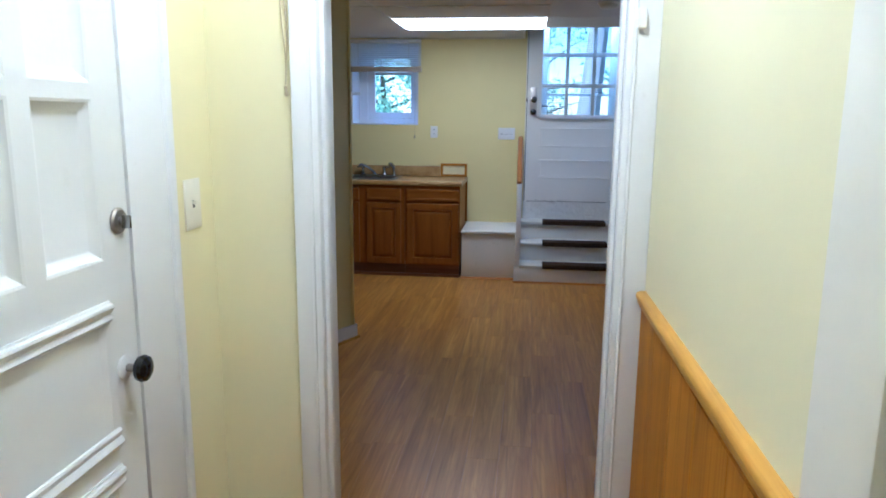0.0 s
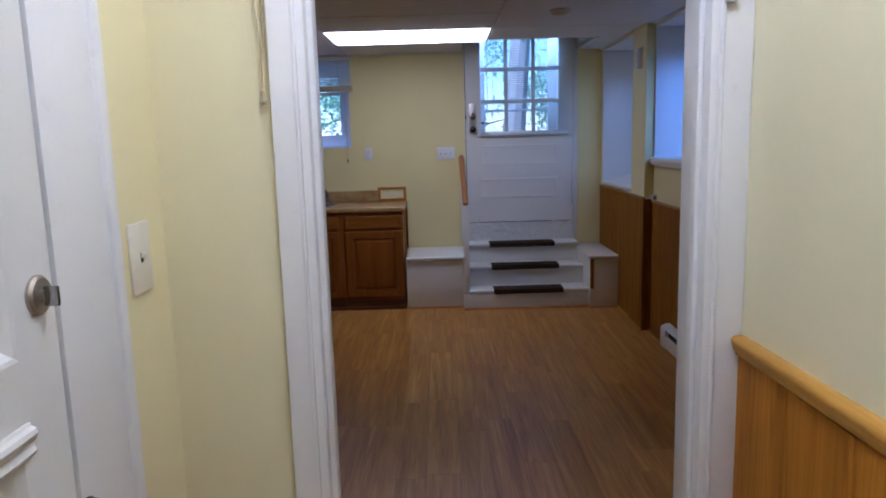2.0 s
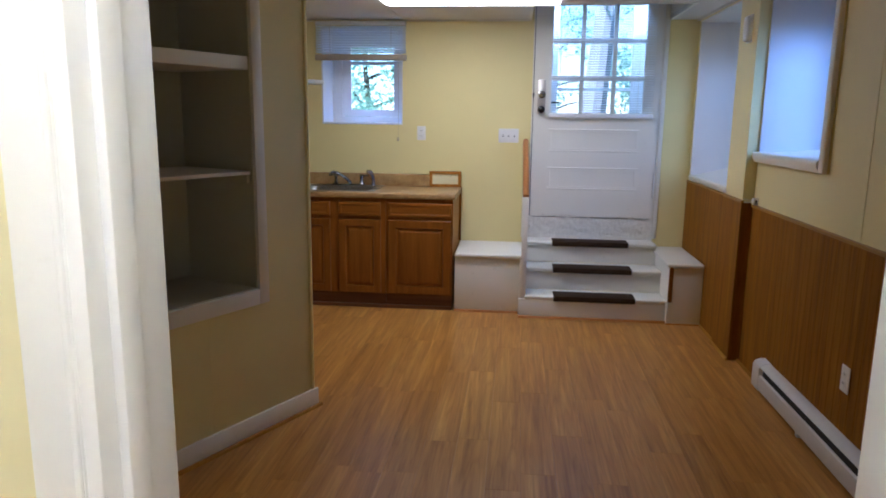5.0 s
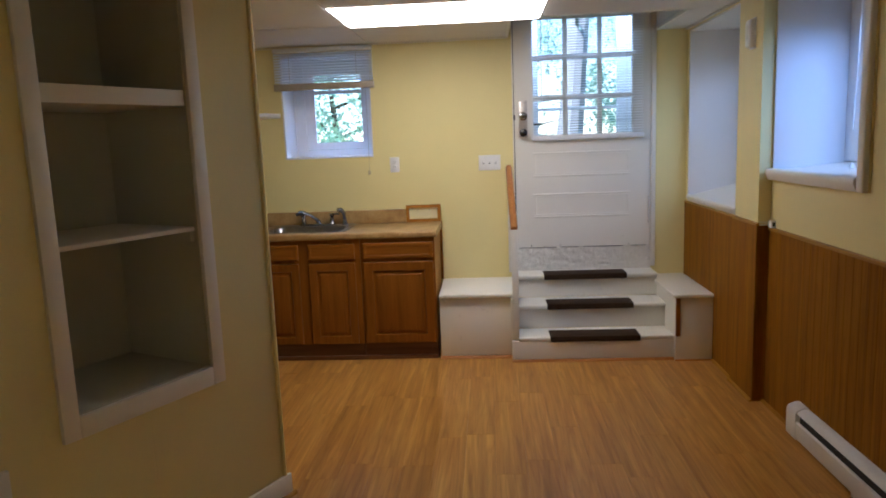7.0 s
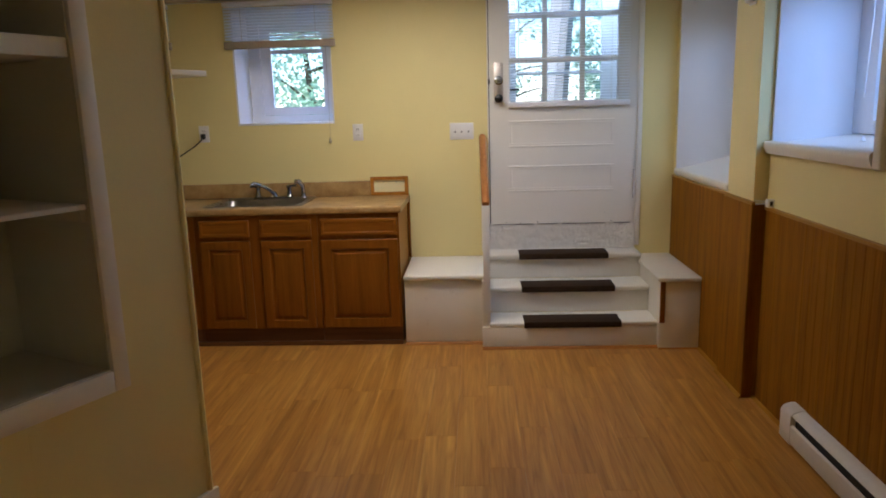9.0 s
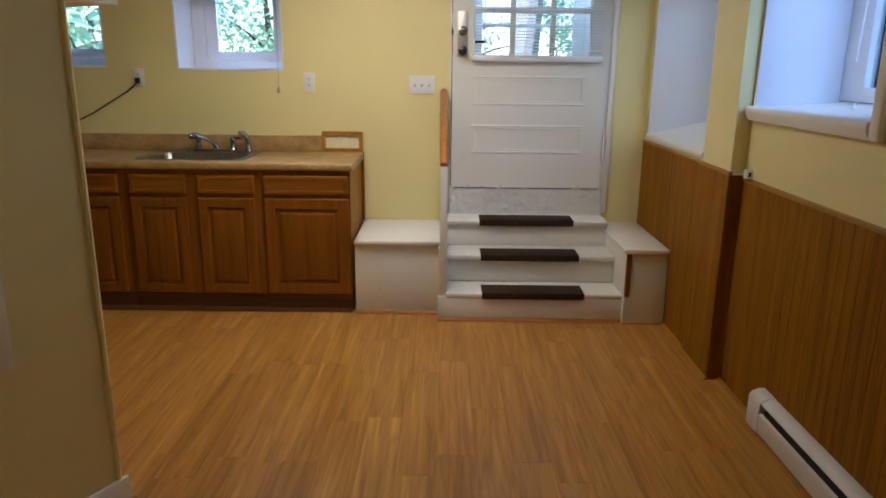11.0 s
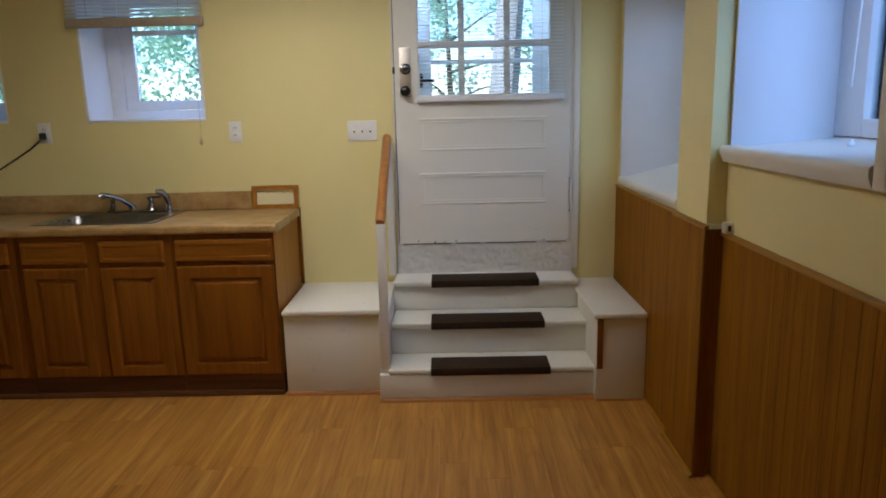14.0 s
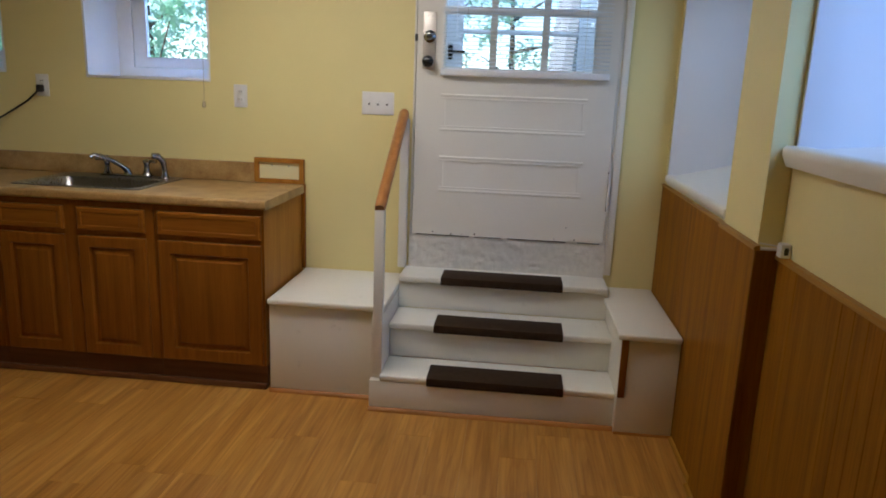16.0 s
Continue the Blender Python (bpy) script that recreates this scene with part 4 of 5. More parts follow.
# ---------------------------------------------------------------- far wall: windows and blinds
def far_window(name, label, hole):
    x0, x1, z0, z1 = hole
    w = thing(name, ((x0 + x1) / 2, FAR, z0), label, "window", kind="structure")
    yo = 7.625
    part("jamb", one_box(x0 + 0.0005, x0 + 0.012, FAR - 0.001, yo, z0, z1), REVEAL, w, "white reveal board")
    part("jamb", one_box(x1 - 0.012, x1 - 0.0005, FAR - 0.001, yo, z0, z1), REVEAL, w, "white reveal board")
    part("head", one_box(x0 + 0.012, x1 - 0.012, FAR - 0.001, yo, z1 - 0.012, z1 - 0.0005), REVEAL, w)
    part("sill", one_box(x0 + 0.012, x1 - 0.012, FAR - 0.004, yo, z0 + 0.0005, z0 + 0.014, 0.002), REVEAL, w, "white painted sill")
    a0, a1, c0, c1 = x0 + 0.013, x1 - 0.013, z0 + 0.015, z1 - 0.013
    fr = bmesh.new()
    slab(fr, "xz", a0, a1, c0, c1, yo - 0.04, yo, [(a0 + 0.085, a1 - 0.06, c0 + 0.05, c1 - 0.05)])
    part("frame", fr, VINYL, w)
    s0, s1, t0, t1 = a0 + 0.085, a1 - 0.06, c0 + 0.05, c1 - 0.05
    fr = bmesh.new()
    slab(fr, "xz", s0 + 0.002, s1 - 0.002, t0 + 0.002, t1 - 0.002, yo - 0.030, yo - 0.006, [(s0 + 0.080, s1 - 0.055, t0 + 0.058, t1 - 0.05)])
    sash = part("sash", fr, VINYL, w)
    for q in ((s0 + 0.0725, s0 + 0.0795, t0 + 0.05, t1 - 0.05), (s1 - 0.0545, s1 - 0.048, t0 + 0.05, t1 - 0.05), (s0 + 0.0795, s1 - 0.0545, t0 + 0.05, t0 + 0.0575)):
        part("bead", one_box(q[0], q[1], yo - 0.036, yo - 0.022, q[2], q[3], 0.001), VINYL, sash)
    g = part("pane", one_box(s0 + 0.078, s1 - 0.053, yo - 0.022, yo - 0.018, t0 + 0.056, t1 - 0.048), GLASS, sash, "clear glass")
    g.visible_shadow = False
    part("meeting_rail", one_box(s0 + 0.081, s1 - 0.056, yo - 0.034, yo - 0.024, 1.925, 1.955, 0.002), VINYL, sash)
    return w


far_window("window_1", "white vinyl basement window in a deep white reveal", WIN[0])
far_window("window_2", "white vinyl basement window in a deep white reveal", WIN[1])


def slat_mesh(x0, x1, depth, tilt, thick=0.0006):
    bm = bmesh.new()
    n, rows = 4, []
    for k in range(n + 1):
        s = (k / n - 0.5) * depth
        crown = 0.0022 * (1 - (2 * k / n - 1) ** 2)
        rows.append([bm.verts.new((x, s * math.cos(tilt) - crown * math.sin(tilt), s * math.sin(tilt) + crown * math.cos(tilt))) for x in (x0, x1)])
    for a, b in zip(rows, rows[1:]):
        bm.faces.new((a[0], a[1], b[1], b[0]))
    return finish(bm, "slat", SLAT, 60)


def blind(name, label, x0, x1, y, top, bottom, pitch, depth, tilt, rail_mat, rail_h, rail_y=0.035):
    b = thing(name, ((x0 + x1) / 2, y, bottom), label, "blind")
    part("headrail", one_box(x0, x1, y - 0.018, y + 0.018, top - 0.028, top, 0.002), VINYL, b)
    part("bottom_rail", one_box(x0 - 0.006, x1 + 0.006, y - rail_y / 2, y + rail_y / 2, bottom, bottom + rail_h, 0.006, 3), rail_mat, b, "wider bottom rail")
    me = slat_mesh(x0 - (x0 + x1) / 2, x1 - (x0 + x1) / 2, depth, tilt)
    n = int((top - 0.035 - bottom - rail_h) / pitch)
    for k in range(n):
        o = new("slat", me)
        o.parent = b
        o.location = (0, 0, rail_h + 0.006 + pitch * (k + 0.5))
    for x in (x0 + 0.12, x1 - 0.12):
        part("ladder_cord", tube(bmesh.new(), [(x, y - depth / 2 - 0.001, bottom + rail_h), (x, y - depth / 2 - 0.001, top - 0.02)], 0.001, 5), STRING, b)
    return b


for hole in reversed(WIN):
    first_blind = blind("window_blind", "white slatted blind half raised with a tan bottom rail", hole[0] - 0.035, hole[1] + 0.03, FAR - 0.026, 2.245, hole[2] + 0.518, 0.020, 0.025, radians(44), TANRAIL, 0.05)
bm = bmesh.new()
tube(bm, [(-0.60, FAR - 0.012, 1.97), (-0.598, FAR - 0.010, 1.6), (-0.60, FAR - 0.010, 1.32)], 0.0014, 6)
lathe(bm, [(0.002, 0), (0.008, 0.012), (0.011, 0.03), (0.005, 0.038)], (-0.60, FAR - 0.013, 1.325), (0, 0, -1), 10)
part("pull_cord", bm, STRING, first_blind, "thin cord with a small tassel")

wall_plate("wall_outlet", "white double outlet above the counter", "outlet", "xz", -0.405, 1.355, FAR, -1, 0.072, 0.115, "outlet")
wall_plate("wall_outlet", "white double outlet with a black plug in it", "outlet", "xz", -1.50, 1.37, FAR, -1, 0.072, 0.115, "outlet")
wall_plate("light_switch", "white triple light switch plate beside the door", "light switch", "xz", 0.32, 1.345, FAR, -1, 0.165, 0.114, 3)

# ---------------------------------------------------------------- outside door
EX0, EX1, EZ = 0.515, 1.503, 0.685
ed = lite_door("door_4", "white painted outside door with nine lites, closed", EX1 - EX0, 1.98, (0.135, 0.872, 1.53 - EZ, 2.375 - EZ), 3, (0.022, 0.026),
               [(1.235 - EZ, 1.395 - EZ), (0.925 - EZ, 1.085 - EZ)], (0.148, 0.835), 0.042, True, 0.0045, WHITE)
knob(ed, 0.062, 1.558 - EZ, -0.006, "black knob")
part("lock_plate", one_box(0.030, 0.094, -0.007, -0.0005, 1.525 - EZ, 1.795 - EZ, 0.002), LOCKPLATE, ed, "tall worn metal lock plate")
part("lock_knob", lathe(bmesh.new(), [(0.03, 0), (0.03, 0.006), (0.02, 0.010), (0.011, 0.014), (0.017, 0.022), (0.02, 0.03), (0.014, 0.038), (0.003, 0.04)], (0.064, -0.007, 1.678 - EZ), (0, -1, 0), 20), CHROME, ed, "bright round lock knob")
part("hinge", tube(bmesh.new(), [(EX1 - EX0 + 0.004, -0.004, 0.19), (EX1 - EX0 + 0.004, -0.004, 0.36)], 0.007, 10), TRIM, ed, "worn painted hinge")
part("hinge", tube(bmesh.new(), [(EX1 - EX0 + 0.004, -0.004, 1.6), (EX1 - EX0 + 0.004, -0.004, 1.77)], 0.007, 10), TRIM, ed, "worn painted hinge")
for sx, sz in ((0.053, 1.775), (0.075, 1.775), (0.064, 1.535)):
    part("screw", lathe(bmesh.new(), [(0.004, 0), (0.004, 0.001), (0.002, 0.002)], (sx, -0.007, sz - EZ), (0, -1, 0), 8), PEWTER, ed, "dark screw head")
rngd = random.Random(4)
for _ in range(7):
    cx, cz, cs = rngd.uniform(0.05, 0.95), rngd.uniform(0.001, 0.012) if rngd.random() < 0.7 else rngd.uniform(0.03, 0.08), rngd.uniform(0.002, 0.005)
    part("paint_chip", lathe(bmesh.new(), [(cs, 0), (cs * 0.8, 0.0006), (cs * 0.2, 0.0008)], (cx, -0.0003, cz + 0.004), (0, -1, 0), 7), DARKGAP if cs < 0.0035 else BARK, ed, "dark chip in the paint")
for g0, g1 in ((0.02, 0.30), (0.33, 0.47), (0.50, 0.80), (0.86, 0.97)):
    part("bottom_gap", one_box(g0, g1, -0.0012, 0.004, -0.0035, 0.0005), DARKGAP, ed, "dark gap under the door")
part("hinge_gap", one_box(EX1 - EX0 - 0.0035, EX1 - EX0 - 0.0005, -0.0035, -0.001, 0.17, 0.37), DARKGAP, ed, "dark line beside the hinge")
part("latch", one_box(-0.009, 0.004, -0.010, -0.001, 1.655 - EZ, 1.69 - EZ, 0.002), BLACKCORD, ed, "small dark latch")
ed.matrix_world = Matrix.Translation((EX0, FAR - 0.018, EZ))
et = thing("trim_outside_door", (1, FAR, 0.54), "white door frame round the outside door", "trim", kind="structure")
part("jamb", one_box(0.5005, 0.509, FAR - 0.006, 7.63, 0.685, 2.69), WHITE, et)
part("jamb", one_box(1.506, 1.5195, FAR - 0.006, 7.63, 0.685, 2.69), WHITE, et)
part("casing", one_box(1.5205, 1.556, FAR - 0.014, FAR - 0.0005, 0.52, 2.7, 0.005), WHITE, et)
part("head", one_box(0.51, 1.505, FAR - 0.006, 7.63, 2.672, 2.699), WHITE, et)
part("gap_backing", one_box(0.5095, 0.5145, FAR + 0.02, FAR + 0.03, 0.685, 2.67), DARKGAP, et)

bm = bmesh.new()
bmesh.ops.create_grid(bm, x_segments=90, y_segments=14, size=0.5)
for v in bm.verts:
    px, pz = v.co.x, v.co.y
    lump = noise.noise(Vector((px * 14, pz * 5, 1.3))) * 0.006 + noise.noise(Vector((px * 60, pz * 16, 7))) * 0.010
    droop = (0.5 - pz) * 0.018
    v.co = Vector((0.50 + (px + 0.5) * 1.02, FAR - 0.014 - lump - droop * 0.4, 0.505 + (pz + 0.5) * 0.178))
box(bm, 0.50, 1.52, FAR, 7.63, 0.5405, 0.68)
solid("threshold_stone", bm, STONE, (1, FAR, 0.54), "rough white painted masonry under the door", "threshold", kind="structure", smooth=60)

blind("door_blind", "white mini blind lowered over the door glass, slats open", 0.645, 1.455, FAR - 0.040, 2.45, 1.495, 0.019, 0.018, radians(8), VINYL, 0.035, 0.03)
bm = bmesh.new()
tube(bm, [(0.715, FAR - 0.056, 2.42), (0.716, FAR - 0.056, 1.67)], 0.003, 7)
solid("blind_wand", bm, VINYL, (0.715, FAR - 0.056, 1.67), "thin clear tilt wand on the door blind", "wand")

# storm door outside
st = thing("storm_door", (1.01, 7.6, 0.69), "white aluminium storm door beyond the glass", "storm door")
for a, b, c, e in ((0.515, 0.715, 0.69, 2.66), (1.325, 1.505, 0.69, 2.66), (0.715, 1.325, 0.69, 1.30), (0.715, 1.325, 2.56, 2.66)):
    part("frame", one_box(a, b, 7.575, 7.61, c, e, 0.004), VINYL, st)
part("mid_rail", one_box(0.715, 1.325, 7.58, 7.60, 1.722, 1.745, 0.002), VINYL, st)
g = part("pane", one_box(0.715, 1.325, 7.590, 7.594, 1.30, 2.56), GLASS, st, "clear glass")
g.visible_shadow = False
hd2 = bmesh.new()
box(hd2, 0.64, 0.665, 7.545, 7.575, 1.585, 1.665, 0.004)
box(hd2, 0.655, 0.735, 7.535, 7.55, 1.615, 1.632, 0.004)
part("handle", hd2, BLACK, st, "black lever handle")

# ---------------------------------------------------------------- steps, benches, handrail
S0, S1 = 0.485, 1.525
sp = thing("entry_steps", (1, 6.6, 0), "three white painted wooden steps up to the door", "steps")
treads = [(6.577, 0.170), (6.802, 0.341), (7.047, 0.507)]
for k, (y, z) in enumerate(treads):
    yb = treads[k + 1][0] + 0.022 if k < 2 else FAR - 0.012
    part("tread", one_box(S0, S1, y, yb, z - 0.028, z, 0.008, 3), WORN, sp)
    x0 = 0.44 if k == 0 else S0
    zb = 0.0 if k == 0 else treads[k - 1][1] + 0.0005
    part("riser", one_box(x0, S1 - 0.001, y + (0.004 if k == 0 else 0.022), y + 0.04, zb, z - 0.0285 if k else z - 0.029, 0.001), WORN, sp)
part("stringer", one_box(0.44, 0.484, 6.615, FAR - 0.002, 0.0, 0.43), WORN, sp)
group = "stair tread mats"
for y, z in treads:
    bm = bmesh.new()
    box(bm, 0.699, 1.302, y - 0.012, y + 0.155, z + 0.0005, z + 0.007, 0.002)
    box(bm, 0.699, 1.302, y - 0.012, y - 0.002, z - 0.032, z + 0.0062, 0.003)
    solid("stair_tread_mat", bm, MAT, (1.0, y, z), "dark brown rubber tread mat on a white step", "tread mat", group)

lb = thing("box_bench", (0.19, 6.98, 0), "white painted box bench with an overhanging lid", "bench")
part("front_panel", one_box(-0.058, 0.439, 6.69, 6.705, 0.0, 0.432, 0.001), WORN, lb)
part("lid", one_box(-0.062, 0.482, 6.668, FAR - 0.002, 0.432, 0.46, 0.008, 3), WORN, lb)
part("side_panel", one_box(0.425, 0.4395, 6.706, FAR - 0.002, 0.0, 0.431), WORN, lb)
part("side_panel", one_box(-0.058, -0.045, 6.706, FAR - 0.002, 0.0, 0.431), WORN, lb)
rb = thing("box_bench", (1.65, 6.9, 0), "narrow white painted box bench beside the steps", "bench")
RBX1 = FARX - 0.013
part("front_panel", one_box(1.526, RBX1, 6.548, 6.563, 0.0, 0.432, 0.001), WORN, rb)
part("lid", one_box(1.508, RBX1, 6.528, FAR - 0.003, 0.4325, 0.458, 0.006, 3), WORN, rb)
part("side_panel", one_box(1.526, 1.540, 6.564, FAR - 0.003, 0.0, 0.431), WORN, rb)
part("edge_strip", one_box(1.5265, 1.556, 6.538, 6.5475, 0.17, 0.43, 0.001), CAB, rb, "bare brown wooden edge")
bm = bmesh.new()


def quarter_x(bm, x0, x1, y, r=0.018):
    a = [(y, 0), (y - r, 0), (y - r * 0.87, r * 0.5), (y - r * 0.5, r * 0.87), (y, r)]
    p = [bm.verts.new((x0, *q)) for q in a]
    q2 = [bm.verts.new((x1, *q)) for q in a]
    for k in range(5):
        bm.faces.new((p[k], p[(k + 1) % 5], q2[(k + 1) % 5], q2[k]))
    bm.faces.new(p)
    bm.faces.new(list(reversed(q2)))
    bmesh.ops.recalc_face_normals(bm, faces=bm.faces)


quarter_x(bm, -0.06, 0.438, 6.6895)
quarter_x(bm, 0.438, 1.525, 6.5785)
quarter_x(bm, 1.525, RBX1, 6.5475, 0.010)
solid("trim_steps_quarter_round", bm, QROUND, (0.8, 6.6, 0), "thin oak quarter round along bench and steps", "trim", kind="structure")

hr = thing("stair_handrail", (0.47, 6.95, 0), "round oak handrail on two white square posts", "handrail")
part("rail", tube(bmesh.new(), [(0.470, 6.605, 0.918), (0.470, 6.62, 0.927), (0.462, 7.235, 1.298), (0.462, 7.25, 1.307)], [0.021, 0.025, 0.025, 0.021], 18), HANDRAIL, hr, "round stained oak rail")
part("post", one_box(0.449, 0.491, 6.600, 6.640, 0.1655, 0.912, 0.003), WHITE, hr)
part("post", one_box(0.448, 0.490, 7.225, 7.262, 0.5055, 1.275, 0.003), WHITE, hr)

# ---------------------------------------------------------------- kitchen run
CY, CX1 = 6.70, -0.078
SX0, SX1, SY0, SY1 = -1.325, -0.755, 6.81, 7.15
units = [(-0.60, CX1, [(-0.58, -0.09)]), (-1.40, -0.60, [(-1.365, -1.04), (-0.97, -0.64)]), (-2.22, -1.40, [(-2.18, -1.84), (-1.78, -1.435)]), (-3.0, -2.22, [(-2.96, -2.62), (-2.58, -2.24)])]


def raised_door(bm, x0, x1, z0, z1, y, frame_w):
    """A cabinet door with a sunk field and a raised centre, front towards -y."""
    t = 0.019
    f = frame_w
    def ring(i, d):
        return [bm.verts.new(p) for p in ((x0 + i, y + d, z0 + i), (x1 - i, y + d, z0 + i), (x1 - i, y + d, z1 - i), (x0 + i, y + d, z1 - i))]
    rings = [ring(0, 0), ring(0, -t + 0.005), ring(0.005, -t), ring(f, -t), ring(f + 0.003, -t + 0.007), ring(f + 0.006, -t + 0.014), ring(f + 0.012, -t + 0.014), ring(f + 0.030, -t + 0.004), ring(f + 0.032, -t + 0.001), ring(f + 0.036, -t + 0.0)]
    for a, b in zip(rings, rings[1:]):
        for k in range(4):
            bm.faces.new((a[k], a[(k + 1) % 4], b[(k + 1) % 4], b[k]))
    bm.faces.new(rings[-1])
    bm.faces.new(list(reversed(rings[0])))
    bmesh.ops.recalc_face_normals(bm, faces=bm.faces)
    return bm


def drawer_front(bm, x0, x1, z0, z1, y):
    t = 0.019
    def ring(i, d):
        return [bm.verts.new(p) for p in ((x0 + i, y + d, z0 + i), (x1 - i, y + d, z0 + i), (x1 - i, y + d, z1 - i), (x0 + i, y + d, z1 - i))]
    rings = [ring(0, 0), ring(0, -t + 0.006), ring(0.006, -t), ring(0.022, -t), ring(0.026, -t + 0.003), ring(0.032, -t + 0.003)]
    for a, b in zip(rings, rings[1:]):
        for k in range(4):
            bm.faces.new((a[k], a[(k + 1) % 4], b[(k + 1) % 4], b[k]))
    bm.faces.new(rings[-1])
    bm.faces.new(list(reversed(rings[0])))
    bmesh.ops.recalc_face_normals(bm, faces=bm.faces)
    return bm


for k, (x0, x1, fronts) in enumerate(units):
    cu = thing("base_cabinet", ((x0 + x1) / 2, 7.0, 0), "oak base cabinet with raised panel doors and drawer fronts", "cabinet", "kitchen base cabinets")
    body = one_box(x0 + 0.001, x1 - 0.001, CY, FAR - 0.002, 0.115, 0.72 if k == 1 else 0.868)
    if k == 1:
        slab(body, "xy", x0 + 0.001, x1 - 0.001, CY, FAR - 0.002, 0.7205, 0.868, [(SX0 - 0.012, SX1 + 0.012, SY0 - 0.012, SY1 + 0.012)])
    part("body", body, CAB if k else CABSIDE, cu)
    part("face_frame", one_box(x0 + 0.0012, x1 - 0.0012, CY - 0.002, CY + 0.018, 0.1155, 0.8675), CAB, cu)
    part("plinth", one_box(x0 + 0.001, x1 - 0.001, CY + 0.012, FAR - 0.02, 0.0, 0.1145), KICK, cu, "dark plinth board")
    for a, b in fronts:
        part("drawer_front", drawer_front(bmesh.new(), a, b, 0.728, 0.838, CY - 0.0025), CABX, cu, "", 30)
        part("door", raised_door(bmesh.new(), a, b, 0.122, 0.703, CY - 0.0025, 0.052 if b - a < 0.4 else 0.06), CAB, cu, "", 30)
solid("trim_cabinet_end", one_box(-0.077, -0.060, FAR - 0.03, FAR - 0.002, 0.462, 0.912, 0.002), CAB, (-0.07, FAR, 0.46), "oak strip where the cabinet meets the wall", "trim", kind="structure")
solid("trim_cabinet_kick", one_box(-3.0, CX1, CY - 0.012, CY + 0.0118, 0.0, 0.028, 0.004), KICK, (-1.5, CY, 0), "dark oak strip at the cabinet foot", "trim", kind="structure")

# worktop with the sink cut out
ct = thing("worktop", (-1.5, 7.0, 0.87), "tan mottled laminate worktop with a low backsplash", "worktop")
wt = slab(bmesh.new(), "xy", -3.05, -0.062, 6.672, FAR - 0.002, 0.869, 0.911, [(SX0 - 0.012, SX1 + 0.012, SY0 - 0.012, SY1 + 0.012)])
sel = [e for e in wt.edges if all(abs(v.co.y - 6.672) < 1e-4 for v in e.verts) and abs(e.verts[0].co.z - e.verts[1].co.z) < 1e-5]
bmesh.ops.bevel(wt, geom=sel, offset=0.012, segments=4, profile=0.5, affect="EDGES")
part("top", wt, COUNTER, ct)
part("backsplash", one_box(-3.05, -0.335, FAR - 0.024, FAR - 0.002, 0.9115, 1.015, 0.006, 3), COUNTER, ct)
fr = thing("wall_frame", (-0.195, FAR, 0.912), "small oak framed yellow board above the worktop", "frame")
bm = slab(bmesh.new(), "xz", -0.332, -0.066, 0.912, 1.043, FAR - 0.026, FAR - 0.002, [(-0.308, -0.090, 0.935, 1.020)])
part("frame", bm, CABSIDE, fr)
part("board", one_box(-0.310, -0.088, FAR - 0.012, FAR - 0.003, 0.933, 1.022), CREAM, fr)
for xx in (-0.24, -0.15):
    part("screw", lathe(bmesh.new(), [(0.004, 0), (0.004, 0.001), (0.002, 0.002)], (xx, FAR - 0.012, 1.004), (0, -1, 0), 8), PEWTER, fr)

sk = thing("kitchen_sink", (-1.03, 6.97, 0.911), "stainless steel single bowl sink set into the worktop", "sink")
bm = bmesh.new()


def rrect(bm, x0, x1, y0, y1, z, r, n=5):
    out = []
    for cx, cy, a0 in ((x1 - r, y1 - r, 0), (x0 + r, y1 - r, 90), (x0 + r, y0 + r, 180), (x1 - r, y0 + r, 270)):
        for k in range(n + 1):
            a = radians(a0 + 90 * k / n)
            out.append(bm.verts.new((cx + r * math.cos(a), cy + r * math.sin(a), z)))
    return out


X0, X1, Y0, Y1 = -1.37, -0.71, 6.775, 7.25
rings = [rrect(bm, X0, X1, Y0, Y1, 0.912, 0.03), rrect(bm, X0 + 0.004, X1 - 0.004, Y0 + 0.004, Y1 - 0.004, 0.917, 0.03), rrect(bm, X0 + 0.02, X1 - 0.02, Y0 + 0.02, Y1 - 0.02, 0.916, 0.03),
         rrect(bm, SX0, SX1, SY0, SY1, 0.914, 0.06), rrect(bm, SX0 + 0.008, SX1 - 0.008, SY0 + 0.008, SY1 - 0.008, 0.905, 0.06), rrect(bm, SX0 + 0.02, SX1 - 0.02, SY0 + 0.02, SY1 - 0.02, 0.77, 0.07), rrect(bm, SX0 + 0.06, SX1 - 0.06, SY0 + 0.06, SY1 - 0.06, 0.745, 0.05)]
for a, b in zip(rings, rings[1:]):
    n = len(a)
    for k in range(n):
        bm.faces.new((a[k], a[(k + 1) % n], b[(k + 1) % n], b[k]))
bm.faces.new(rings[-1])
bmesh.ops.recalc_face_normals(bm, faces=bm.faces)
part("bowl", bm, STEEL, sk, "", 50)
part("drain", lathe(bmesh.new(), [(0.04, 0), (0.04, 0.003), (0.03, 0.004)], (-1.03, 6.97, 0.7455), (0, 0, 1), 18), CHROME, sk)
fc = thing("sink_faucet", (-0.98, 7.2, 0.917), "chrome two handle kitchen faucet with side sprayer", "faucet")
part("base_plate", one_box(-1.150, -0.880, 7.18, 7.23, 0.917, 0.927, 0.004), CHROME, fc)
